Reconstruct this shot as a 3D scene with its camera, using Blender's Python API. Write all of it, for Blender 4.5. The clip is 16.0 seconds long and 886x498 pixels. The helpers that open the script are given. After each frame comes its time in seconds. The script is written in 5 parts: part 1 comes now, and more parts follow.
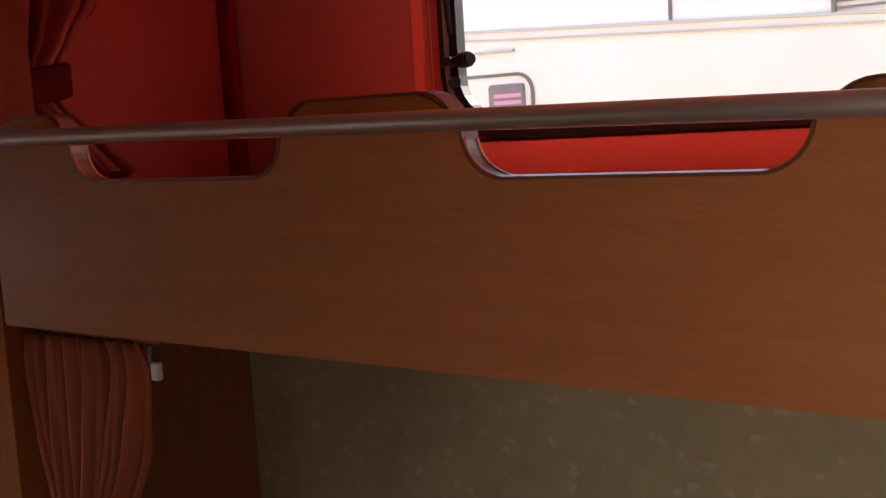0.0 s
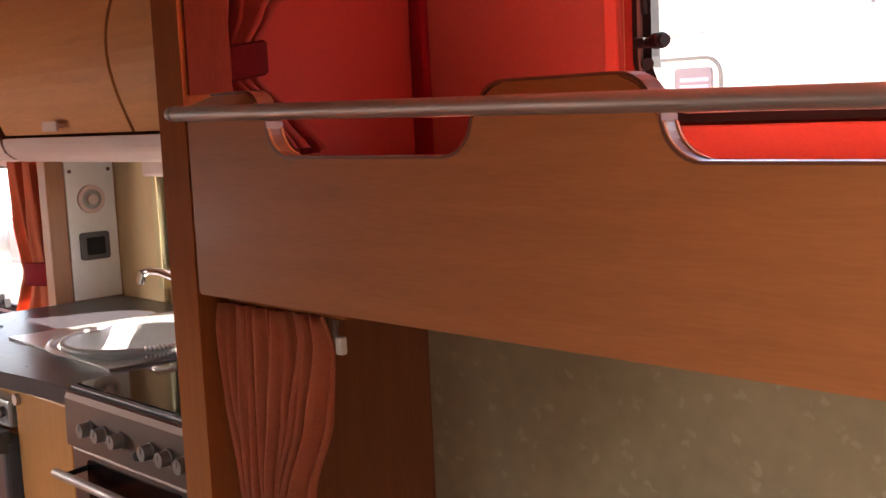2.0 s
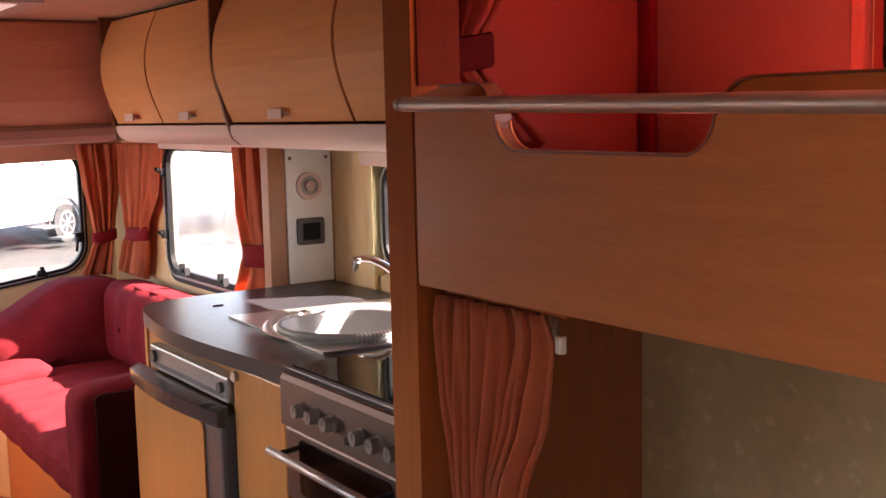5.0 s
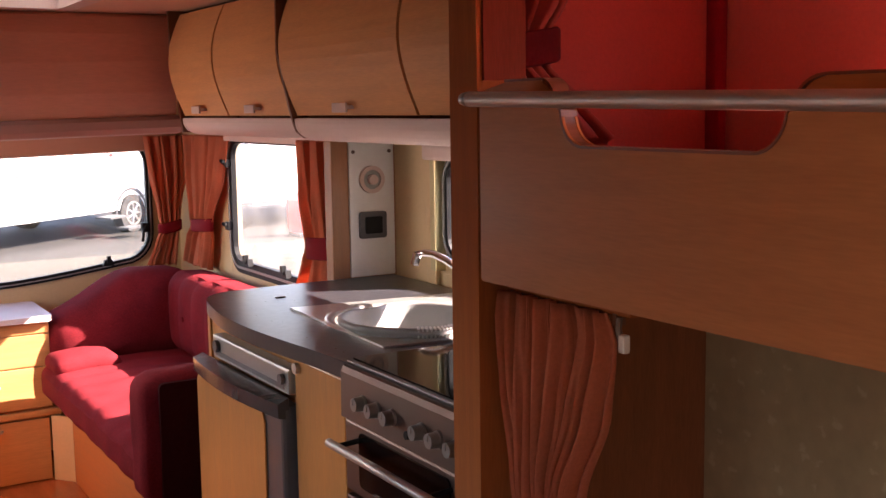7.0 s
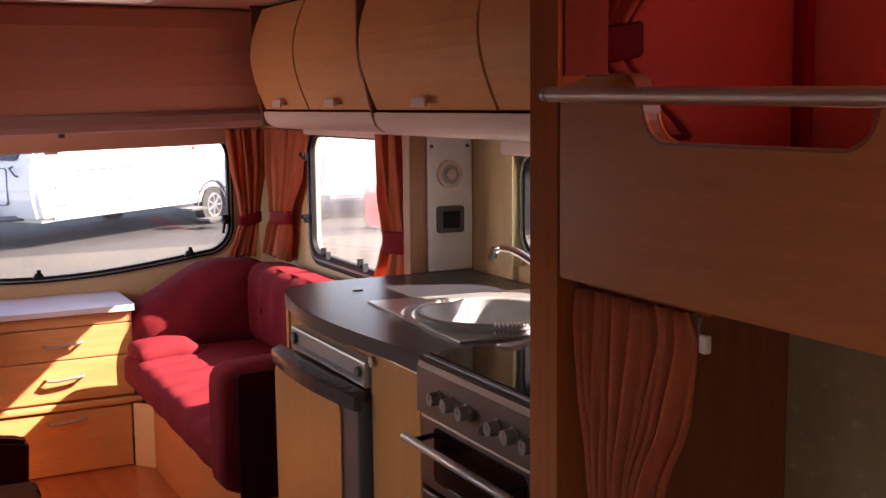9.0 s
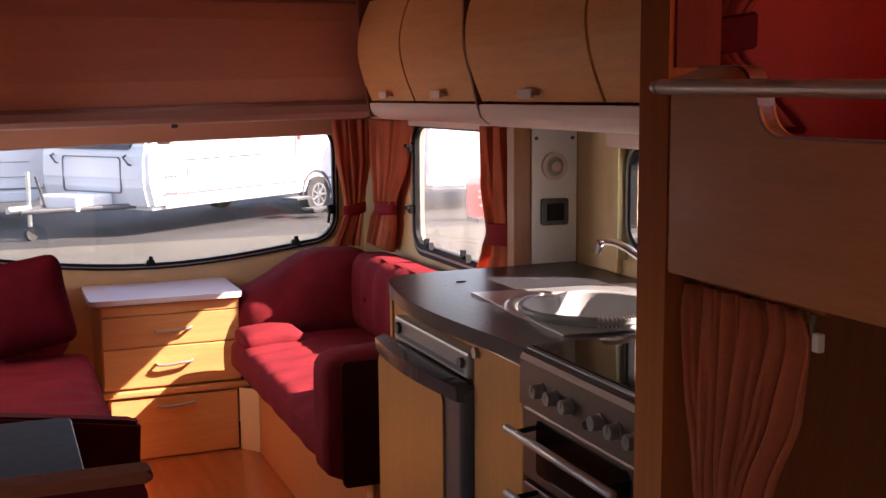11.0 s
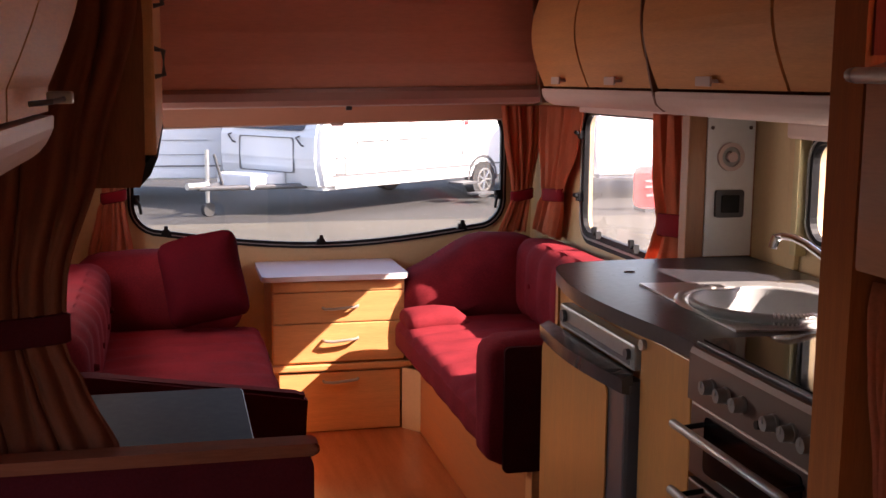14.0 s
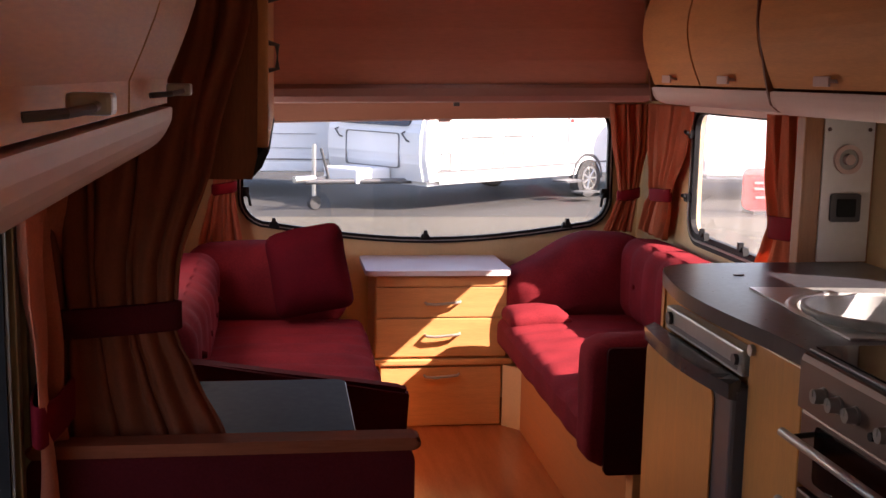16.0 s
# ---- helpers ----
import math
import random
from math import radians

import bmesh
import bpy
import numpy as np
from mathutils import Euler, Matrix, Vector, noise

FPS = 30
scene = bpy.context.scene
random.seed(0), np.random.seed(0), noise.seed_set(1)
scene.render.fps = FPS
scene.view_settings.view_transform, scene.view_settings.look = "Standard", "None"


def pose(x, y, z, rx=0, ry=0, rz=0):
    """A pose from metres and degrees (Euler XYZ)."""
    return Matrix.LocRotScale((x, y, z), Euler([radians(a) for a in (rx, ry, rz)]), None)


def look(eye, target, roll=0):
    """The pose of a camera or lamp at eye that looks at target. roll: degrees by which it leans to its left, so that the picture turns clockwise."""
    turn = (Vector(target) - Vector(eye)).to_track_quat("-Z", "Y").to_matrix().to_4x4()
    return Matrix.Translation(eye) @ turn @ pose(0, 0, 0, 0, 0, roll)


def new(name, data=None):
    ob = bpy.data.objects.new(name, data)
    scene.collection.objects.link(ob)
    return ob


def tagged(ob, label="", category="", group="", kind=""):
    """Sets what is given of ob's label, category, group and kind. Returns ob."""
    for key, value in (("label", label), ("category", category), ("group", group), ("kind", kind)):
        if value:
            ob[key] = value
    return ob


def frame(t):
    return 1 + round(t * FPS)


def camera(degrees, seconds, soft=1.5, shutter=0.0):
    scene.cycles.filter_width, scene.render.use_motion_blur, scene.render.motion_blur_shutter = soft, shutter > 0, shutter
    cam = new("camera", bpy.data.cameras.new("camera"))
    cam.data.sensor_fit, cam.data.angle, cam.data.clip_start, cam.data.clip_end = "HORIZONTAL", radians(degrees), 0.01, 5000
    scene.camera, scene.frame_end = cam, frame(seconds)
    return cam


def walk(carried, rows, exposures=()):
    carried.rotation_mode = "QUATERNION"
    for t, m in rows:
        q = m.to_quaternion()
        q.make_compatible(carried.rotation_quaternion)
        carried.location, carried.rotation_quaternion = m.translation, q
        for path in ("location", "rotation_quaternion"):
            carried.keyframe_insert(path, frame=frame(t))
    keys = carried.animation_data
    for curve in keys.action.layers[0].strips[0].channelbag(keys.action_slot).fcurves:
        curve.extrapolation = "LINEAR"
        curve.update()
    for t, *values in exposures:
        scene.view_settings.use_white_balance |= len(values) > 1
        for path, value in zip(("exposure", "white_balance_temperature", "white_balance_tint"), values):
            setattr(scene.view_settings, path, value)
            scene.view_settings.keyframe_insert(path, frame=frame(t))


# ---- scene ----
cam = camera(42.77, 16.0, soft=1.5)
PATH = [
    (0.0, pose(-0.325, 0.004, 1.355, 83.33, 3.54, -53.08)),
    (0.5, pose(-0.319, 0.014, 1.353, 83.00, 3.33, -51.01)),
    (1.0, pose(-0.318, 0.026, 1.353, 82.86, 2.66, -47.83)),
    (1.5, pose(-0.320, 0.028, 1.351, 82.98, 2.78, -45.51)),
    (2.0, pose(-0.322, 0.027, 1.353, 82.96, 2.61, -44.17)),
    (2.5, pose(-0.324, 0.035, 1.353, 82.83, 1.78, -42.09)),
    (3.0, pose(-0.324, 0.040, 1.353, 82.83, 1.97, -39.97)),
    (3.5, pose(-0.333, 0.058, 1.355, 82.94, 1.14, -37.38)),
    (4.0, pose(-0.332, 0.065, 1.353, 83.03, 1.10, -35.82)),
    (6.5, pose(-0.324, 0.074, 1.353, 82.89, 0.97, -31.74)),
    (7.0, pose(-0.327, 0.076, 1.353, 82.85, 0.81, -30.84)),
    (7.5, pose(-0.326, 0.077, 1.354, 82.77, 0.74, -30.07)),
    (8.0, pose(-0.325, 0.082, 1.355, 82.72, 0.72, -28.84)),
    (8.5, pose(-0.327, 0.082, 1.354, 82.74, 0.62, -27.85)),
    (9.0, pose(-0.327, 0.082, 1.354, 82.61, 0.57, -26.93)),
    (11.5, pose(-0.338, 0.085, 1.355, 82.04, 0.21, -20.08)),
    (12.0, pose(-0.341, 0.091, 1.354, 81.76, -0.08, -18.37)),
    (12.5, pose(-0.340, 0.094, 1.353, 81.63, -0.10, -17.08)),
    (13.0, pose(-0.343, 0.095, 1.354, 81.56, -0.21, -15.92)),
    (13.5, pose(-0.343, 0.096, 1.352, 81.56, -0.42, -14.61)),
    (14.0, pose(-0.343, 0.098, 1.352, 81.54, -0.46, -13.35)),
    (14.5, pose(-0.347, 0.101, 1.351, 81.52, -0.79, -12.10)),
    (15.0, pose(-0.346, 0.103, 1.351, 81.44, -0.86, -10.88)),
    (15.5, pose(-0.348, 0.104, 1.351, 81.38, -0.93, -9.56)),
    (16.0, pose(-0.349, 0.105, 1.351, 81.31, -1.10, -8.04)),
]
EXPOSURE = [(t, e, min(7000, 6600 + 270 * t), min(27, 19 + t)) for t, e in ((0.0, 2.2), (0.5, 2.6), (1.0, 3.1), (1.5, 3.4), (2.5, 3.5), (4.0, 3.5), (6.5, 3.2), (9.0, 2.6), (12.5, 2.35), (16.0, 2.3))]
walk(cam, PATH, EXPOSURE)

# ---- light ----
world = bpy.data.worlds.new("sky_world")
scene.world = world
world.use_nodes = True
wn = world.node_tree
sky = wn.nodes.new("ShaderNodeTexSky")
sky.sky_type = "NISHITA"
sky.sun_disc = False
SUN_TO = Vector((1.0, -0.46, 0.88)).normalized()
sky.sun_elevation = math.asin(SUN_TO.z)
sky.sun_rotation = math.atan2(SUN_TO.x, SUN_TO.y)
wn.nodes["Background"].inputs["Strength"].default_value = 0.12
wn.links.new(sky.outputs[0], wn.nodes["Background"].inputs["Color"])
sun = new("sun", bpy.data.lights.new("sun", "SUN"))
sun.data.energy, sun.data.angle, sun.data.color = 5.0, radians(0.5), (1.0, 0.93, 0.82)
sun.matrix_world = look(SUN_TO * 30, (0, 0, 0))


def daylight(name, at, towards, width, height, watts, colour=(1.0, 0.95, 0.88)):
    """Area lamp for sky light at an opening, a known one or an added one."""
    l = new(name, bpy.data.lights.new(name, "AREA"))
    l.data.shape, l.data.size, l.data.size_y, l.data.energy, l.data.color = "RECTANGLE", width, height, watts, colour
    l.matrix_world = look(at, towards)
    return l


daylight("front_rooflight_daylight", (0.2, 3.31, 1.71), (0.2, 3.31, 0.0), 0.44, 0.36, 1.1)
daylight("left_window_daylight", (-0.79, 3.7, 1.03), (1.0, 3.4, 1.3), 0.7, 0.35, 1.45)
# fill lamp at an unseen doorway, added to brighten the bunk
door_fill = daylight("door_fill_light", (-0.81, -0.60, 0.95), (0.7, -0.55, 0.95), 0.5, 1.3, 1.15)
door_fill.data.spread = radians(110)


# ---- materials ----
def shade(name, col, rough=0.5, metal=0.0, var=0.12, scale=8.0, grain=(1, 1, 1), bump=0.0, fine=60.0, spec=0.5, sheen=0.0, rand=0.0, coat=0.0):
    """Procedural surface: two noise scales in colour, a fine relief, real-world size in metres."""
    m = bpy.data.materials.new(name)
    m.use_nodes = True
    nt = m.node_tree
    N, L = nt.nodes, nt.links
    b = N["Principled BSDF"]
    b.inputs["Roughness"].default_value = rough
    b.inputs["Metallic"].default_value = metal
    b.inputs["Specular IOR Level"].default_value = spec
    b.inputs["Sheen Weight"].default_value = sheen
    b.inputs["Coat Weight"].default_value = coat
    tc = N.new("ShaderNodeTexCoord")
    mp = N.new("ShaderNodeMapping")
    mp.inputs["Scale"].default_value = grain
    L.new(tc.outputs["Object"], mp.inputs["Vector"])
    big = N.new("ShaderNodeTexNoise")
    big.inputs["Scale"].default_value = scale
    big.inputs["Detail"].default_value = 5
    small = N.new("ShaderNodeTexNoise")
    small.inputs["Scale"].default_value = fine
    small.inputs["Detail"].default_value = 4
    L.new(mp.outputs[0], big.inputs["Vector"])
    L.new(mp.outputs[0], small.inputs["Vector"])
    mix = N.new("ShaderNodeMath")
    mix.operation = "MULTIPLY_ADD"
    L.new(small.outputs["Fac"], mix.inputs[0])
    mix.inputs[1].default_value = 0.45
    half = N.new("ShaderNodeMath")
    half.operation = "MULTIPLY"
    half.inputs[1].default_value = 0.55
    L.new(big.outputs["Fac"], half.inputs[0])
    L.new(half.outputs[0], mix.inputs[2])
    ramp = N.new("ShaderNodeValToRGB")
    e = ramp.color_ramp.elements
    e[0].position, e[1].position = 0.3, 0.7
    e[0].color = (*[c * (1 - var) for c in col], 1)
    e[1].color = (*[min(1, c * (1 + var)) for c in col], 1)
    L.new(mix.outputs[0], ramp.inputs["Fac"])
    last = ramp.outputs["Color"]
    if rand:
        oi = N.new("ShaderNodeObjectInfo")
        hs = N.new("ShaderNodeHueSaturation")
        mr = N.new("ShaderNodeMapRange")
        mr.inputs["To Min"].default_value, mr.inputs["To Max"].default_value = 1 - rand, 1 + rand
        L.new(oi.outputs["Random"], mr.inputs["Value"])
        L.new(mr.outputs[0], hs.inputs["Value"])
        L.new(last, hs.inputs["Color"])
        last = hs.outputs["Color"]
    L.new(last, b.inputs["Base Color"])
    rr = N.new("ShaderNodeMapRange")
    rr.inputs["To Min"].default_value, rr.inputs["To Max"].default_value = max(0.02, rough * 0.8), min(1, rough * 1.2)
    L.new(big.outputs["Fac"], rr.inputs["Value"])
    L.new(rr.outputs[0], b.inputs["Roughness"])
    if bump:
        bp = N.new("ShaderNodeBump")
        bp.inputs["Strength"].default_value = bump
        bp.inputs["Distance"].default_value = 0.004
        L.new(mix.outputs[0], bp.inputs["Height"])
        L.new(bp.outputs[0], b.inputs["Normal"])
    return m


def glass(name, tint=(1, 1, 1), rough=0.0, dust=0.0, ior=1.49):
    m = bpy.data.materials.new(name)
    m.use_nodes = True
    nt = m.node_tree
    nt.nodes.clear()
    o = nt.nodes.new("ShaderNodeOutputMaterial")
    t = nt.nodes.new("ShaderNodeBsdfTransparent")
    g = nt.nodes.new("ShaderNodeBsdfGlossy")
    g.inputs["Roughness"].default_value = 0.03 + rough
    t.inputs["Color"].default_value = (*tint, 1)
    f = nt.nodes.new("ShaderNodeFresnel")
    f.inputs["IOR"].default_value = ior
    x = nt.nodes.new("ShaderNodeMixShader")
    nt.links.new(f.outputs[0], x.inputs[0])
    nt.links.new(t.outputs[0], x.inputs[1])
    nt.links.new(g.outputs[0], x.inputs[2])
    last = x.outputs[0]
    if dust:
        d = nt.nodes.new("ShaderNodeBsdfTranslucent")
        d.inputs["Color"].default_value = (0.85, 0.80, 0.78, 1)
        tc = nt.nodes.new("ShaderNodeTexCoord")
        sm = nt.nodes.new("ShaderNodeTexNoise")
        sm.inputs["Scale"].default_value = 9
        sm.inputs["Detail"].default_value = 6
        mr = nt.nodes.new("ShaderNodeMapRange")
        mr.inputs["From Min"].default_value, mr.inputs["From Max"].default_value = 0.3, 0.7
        mr.inputs["To Min"].default_value, mr.inputs["To Max"].default_value = dust * 0.6, dust * 1.4
        nt.links.new(tc.outputs["Object"], sm.inputs["Vector"])
        nt.links.new(sm.outputs["Fac"], mr.inputs["Value"])
        y = nt.nodes.new("ShaderNodeMixShader")
        nt.links.new(mr.outputs[0], y.inputs[0])
        nt.links.new(last, y.inputs[1])
        nt.links.new(d.outputs[0], y.inputs[2])
        last = y.outputs[0]
    nt.links.new(last, o.inputs[0])
    return m


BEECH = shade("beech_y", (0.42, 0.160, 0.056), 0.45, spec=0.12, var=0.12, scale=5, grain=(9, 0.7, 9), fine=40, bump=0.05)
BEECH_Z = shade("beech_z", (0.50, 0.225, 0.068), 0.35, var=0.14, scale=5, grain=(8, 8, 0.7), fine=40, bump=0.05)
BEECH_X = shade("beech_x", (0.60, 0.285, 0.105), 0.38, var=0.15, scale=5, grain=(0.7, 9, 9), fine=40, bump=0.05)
LOCKER = shade("locker_beech", (0.62, 0.295, 0.120), 0.5, spec=0.12, var=0.12, scale=5, grain=(9, 0.8, 9), fine=40, bump=0.04)
# post: the guard board's beech with its shade put into the colour
POST_SHADED = shade("post_wood_shaded", (0.31, 0.098, 0.033), 0.8, spec=0.02, var=0.16, scale=5, grain=(8, 8, 0.7), fine=40, bump=0.05)
DARKWOOD = shade("brown_wood", (0.22, 0.074, 0.031), 0.5, spec=0.1, var=0.2, scale=5, grain=(8, 8, 0.8), fine=40, bump=0.05)
BULK = shade("bulkhead_beech", (0.34, 0.145, 0.058), 0.4, var=0.15, scale=5, grain=(8, 8, 0.7), fine=40, bump=0.05)
EDGE = shade("edge_strip", (0.16, 0.055, 0.026), 0.38, spec=0.35, var=0.1)
WALLPAPER = shade("wallpaper", (0.33, 0.238, 0.128), 0.7, var=0.16, scale=9, fine=34, bump=0.15)
wp = WALLPAPER.node_tree
fleck = wp.nodes.new("ShaderNodeTexVoronoi")
fleck.inputs["Scale"].default_value = 26
fleck.inputs["Randomness"].default_value = 1.0
frame_of = wp.nodes.new("ShaderNodeTexCoord")
wobble = wp.nodes.new("ShaderNodeTexNoise")
wobble.inputs["Scale"].default_value = 60
bent = wp.nodes.new("ShaderNodeVectorMath")
bent.operation = "MULTIPLY_ADD"
bent.inputs[1].default_value = (0.035, 0.035, 0.035)
wp.links.new(frame_of.outputs["Object"], wobble.inputs["Vector"])
wp.links.new(wobble.outputs["Color"], bent.inputs[0])
wp.links.new(frame_of.outputs["Object"], bent.inputs[2])
wp.links.new(bent.outputs[0], fleck.inputs["Vector"])
cut = wp.nodes.new("ShaderNodeMapRange")
cut.inputs["From Min"].default_value, cut.inputs["From Max"].default_value = 0.27, 0.14
cut.inputs["To Min"].default_value, cut.inputs["To Max"].default_value = 0.0, 0.40
wp.links.new(fleck.outputs["Distance"], cut.inputs["Value"])
lift = wp.nodes.new("ShaderNodeMix")
lift.data_type = "RGBA"
lift.inputs[7].default_value = (0.50, 0.39, 0.25, 1)
wp.links.new(cut.outputs[0], lift.inputs[0])
wb_ = wp.nodes["Principled BSDF"].inputs["Base Color"]
wp.links.new(wb_.links[0].from_socket, lift.inputs[6])
wp.links.new(lift.outputs[2], wb_)
CREAM = shade("cream_wall", (0.62, 0.44, 0.235), 0.6, var=0.06, scale=9, fine=90, bump=0.08)
# upper bunk walls: red bounce light put into the colour, lighter on the side
REDGLOW_SIDE = shade("red_glow_side_wall", (0.37, 0.112, 0.096), 0.85, spec=0.1, var=0.08, scale=5, fine=150, bump=0.2)
REDGLOW = shade("red_glow_wall", (0.32, 0.060, 0.049), 0.9, spec=0.08, var=0.10, scale=6, fine=150, bump=0.2)
CEIL = shade("ceiling_board", (0.62, 0.42, 0.30), 0.6, var=0.05, scale=4, fine=80, bump=0.05)
FRONTP = shade("front_panel_board", (0.74, 0.335, 0.245), 0.42, var=0.10, scale=3, grain=(0.5, 3, 3), fine=60, bump=0.04)
STRIP = shade("pale_plastic", (0.62, 0.48, 0.43), 0.5, spec=0.15, var=0.03, scale=4, bump=0.02)
WHITEPL = shade("white_panel", (0.72, 0.71, 0.68), 0.45, var=0.04, scale=12, bump=0.05)
GREYPL = shade("grey_plastic", (0.075, 0.074, 0.078), 0.4, var=0.1, scale=20, bump=0.03)
SILVERPL = shade("silver_plastic", (0.33, 0.335, 0.32), 0.32, metal=0.5, var=0.06, scale=20)
BLACK = shade("black_rubber", (0.012, 0.012, 0.013), 0.5, spec=0.15, var=0.2, scale=30, bump=0.05)
CHROME = shade("chrome", (0.82, 0.82, 0.82), 0.09, metal=1.0, var=0.03, scale=20)
STEEL = shade("brushed_steel", (0.16, 0.115, 0.100), 0.45, metal=1.0, var=0.08, scale=6, grain=(3, 0.5, 30), fine=60)
SINKST = shade("sink_steel", (0.72, 0.72, 0.71), 0.30, metal=0.85, var=0.06, scale=15)
SATIN = shade("satin_rail", (0.44, 0.39, 0.35), 0.42, metal=0.7, var=0.06, scale=10)
WORKTOP = shade("worktop_laminate", (0.030, 0.029, 0.034), 0.30, var=0.3, scale=60, fine=240, bump=0.04)
HOB = shade("hob_glass", (0.008, 0.008, 0.009), 0.05, var=0.1, scale=20)
OVENGL = shade("oven_glass", (0.006, 0.005, 0.005), 0.08, var=0.1, scale=20)
RED = shade("red_velour", (0.155, 0.0150, 0.0200), 0.95, var=0.30, scale=10, fine=180, bump=0.3, spec=0.05)
MATTCLOTH = shade("mattress_cloth", (0.58, 0.14, 0.11), 0.85, var=0.1, scale=8, fine=200, bump=0.2, spec=0.15)
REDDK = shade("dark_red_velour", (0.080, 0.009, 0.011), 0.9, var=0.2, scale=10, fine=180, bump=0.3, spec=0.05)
TERRA = shade("terracotta_cloth", (0.64, 0.205, 0.110), 0.85, spec=0.15, var=0.14, scale=14, fine=220, bump=0.25, sheen=0.1)
CRIMSON = shade("crimson_cloth", (0.17, 0.007, 0.013), 0.9, spec=0.12, var=0.12, scale=14, fine=220, bump=0.25)
CREAMCL = shade("cream_cloth", (0.62, 0.36, 0.18), 0.8, var=0.1, scale=14, fine=220, bump=0.2)
FLOOR = shade("floor_vinyl", (0.44, 0.135, 0.045), 0.18, var=0.18, scale=4, grain=(8, 0.8, 8), fine=40, bump=0.03)
TABLE = shade("table_laminate", (0.016, 0.020, 0.030), 0.6, spec=0.06, var=0.15, scale=40, fine=200, bump=0.03)
CHESTTOP = shade("chest_top", (0.66, 0.60, 0.58), 0.4, var=0.01, scale=10)
WHITEGRP = shade("white_shell", (0.70, 0.70, 0.70), 0.3, var=0.03, scale=1.5)
GREYGRP = shade("grey_band", (0.06, 0.062, 0.066), 0.4, var=0.06, scale=3)
LINEGR = shade("line_grey", (0.13, 0.13, 0.135), 0.4, var=0.06, scale=3)
TYRE = shade("tyre_rubber", (0.02, 0.02, 0.02), 0.8, var=0.2, scale=20)
ALLOY = shade("alloy", (0.6, 0.6, 0.6), 0.3, metal=0.9, var=0.05)
DARKGL = shade("tinted_acrylic", (0.03, 0.03, 0.035), 0.08, var=0.1, scale=5)
SIGNRED = shade("sign_red", (0.55, 0.03, 0.03), 0.5, var=0.06, scale=5)
PANE = glass("pane_acrylic", (0.95, 0.95, 0.94), dust=0.02, ior=1.8)
HAZED = glass("hazed_acrylic", (0.95, 0.94, 0.93), dust=0.05, ior=2.1)
for cloth_mat, weight in ((TERRA, 0.45), (CREAMCL, 0.35)):
    nt = cloth_mat.node_tree
    lit = nt.nodes.new("ShaderNodeBsdfTranslucent")
    both = nt.nodes.new("ShaderNodeMixShader")
    both.inputs[0].default_value = weight
    bs = nt.nodes["Principled BSDF"]
    nt.links.new(bs.inputs["Base Color"].links[0].from_socket, lit.inputs["Color"])
    nt.links.new(bs.outputs[0], both.inputs[1])
    nt.links.new(lit.outputs[0], both.inputs[2])
    nt.links.new(both.outputs[0], nt.nodes["Material Output"].inputs["Surface"])


# ---- builders ----
def thing(name, label, category, loc=(0, 0, 0), group="", kind=""):
    ob = new(name)
    ob.location = loc
    ob.empty_display_size = 0.05
    return tagged(ob, label, category, group, kind)


def part(name, bm, material, parent=None, label="", smooth=False):
    """Links a bmesh, made in world coordinates, as one mesh under its thing or part."""
    me = bpy.data.meshes.new(name)
    if parent is not None:
        o = Vector(parent.location)
        up = parent.parent
        while up is not None:
            o += up.location
            up = up.parent
        bmesh.ops.translate(bm, verts=bm.verts, vec=-o)
    bmesh.ops.recalc_face_normals(bm, faces=bm.faces)
    for f in bm.faces:
        f.smooth = smooth
    bm.to_mesh(me)
    bm.free()
    me.materials.append(material)
    ob = new(name, me)
    ob.parent = parent
    return tagged(ob, label)


def structure(name, bm, material, label, category="wall"):
    return tagged(part(name, bm, material), label, category, kind="structure")


def box(x0, x1, y0, y1, z0, z1, bevel=0.0, bm=None, seg=2):
    b = bmesh.new()
    bmesh.ops.create_cube(b, size=1.0, matrix=Matrix.Translation(((x0 + x1) / 2, (y0 + y1) / 2, (z0 + z1) / 2)) @ Matrix.Diagonal((abs(x1 - x0), abs(y1 - y0), abs(z1 - z0), 1)))
    if bevel:
        bmesh.ops.bevel(b, geom=b.edges[:], offset=bevel, segments=seg, affect="EDGES", profile=0.6)
    if bm is None:
        return b
    join(bm, b)
    return bm


def join(bm, b):
    me = bpy.data.meshes.new("tmp")
    b.to_mesh(me)
    b.free()
    bm.from_mesh(me)
    bpy.data.meshes.remove(me)


def rod(p0, p1, r, bm=None, n=14, r2=None, caps=True):
    p0, p1 = Vector(p0), Vector(p1)
    d = p1 - p0
    b = bmesh.new()
    m = Matrix.Translation((p0 + p1) / 2) @ d.to_track_quat("Z", "Y").to_matrix().to_4x4()
    bmesh.ops.create_cone(b, cap_ends=caps, segments=n, radius1=r, radius2=r if r2 is None else r2, depth=d.length, matrix=m)
    if bm is None:
        return b
    join(bm, b)
    return bm


def tube(points, r, bm=None, n=10):
    """A bent round bar through points."""
    b = bmesh.new()
    pts = [Vector(p) for p in points]
    rings = []
    for i, p in enumerate(pts):
        d = (pts[min(i + 1, len(pts) - 1)] - pts[max(i - 1, 0)]).normalized()
        q = d.to_track_quat("Z", "Y").to_matrix()
        rings.append([b.verts.new(p + q @ Vector((r * math.cos(2 * math.pi * k / n), r * math.sin(2 * math.pi * k / n), 0))) for k in range(n)])
    for a, c in zip(rings, rings[1:]):
        for k in range(n):
            b.faces.new((a[k], a[(k + 1) % n], c[(k + 1) % n], c[k]))
    b.faces.new(rings[0][::-1])
    b.faces.new(rings[-1])
    if bm is None:
        return b
    join(bm, b)
    return bm


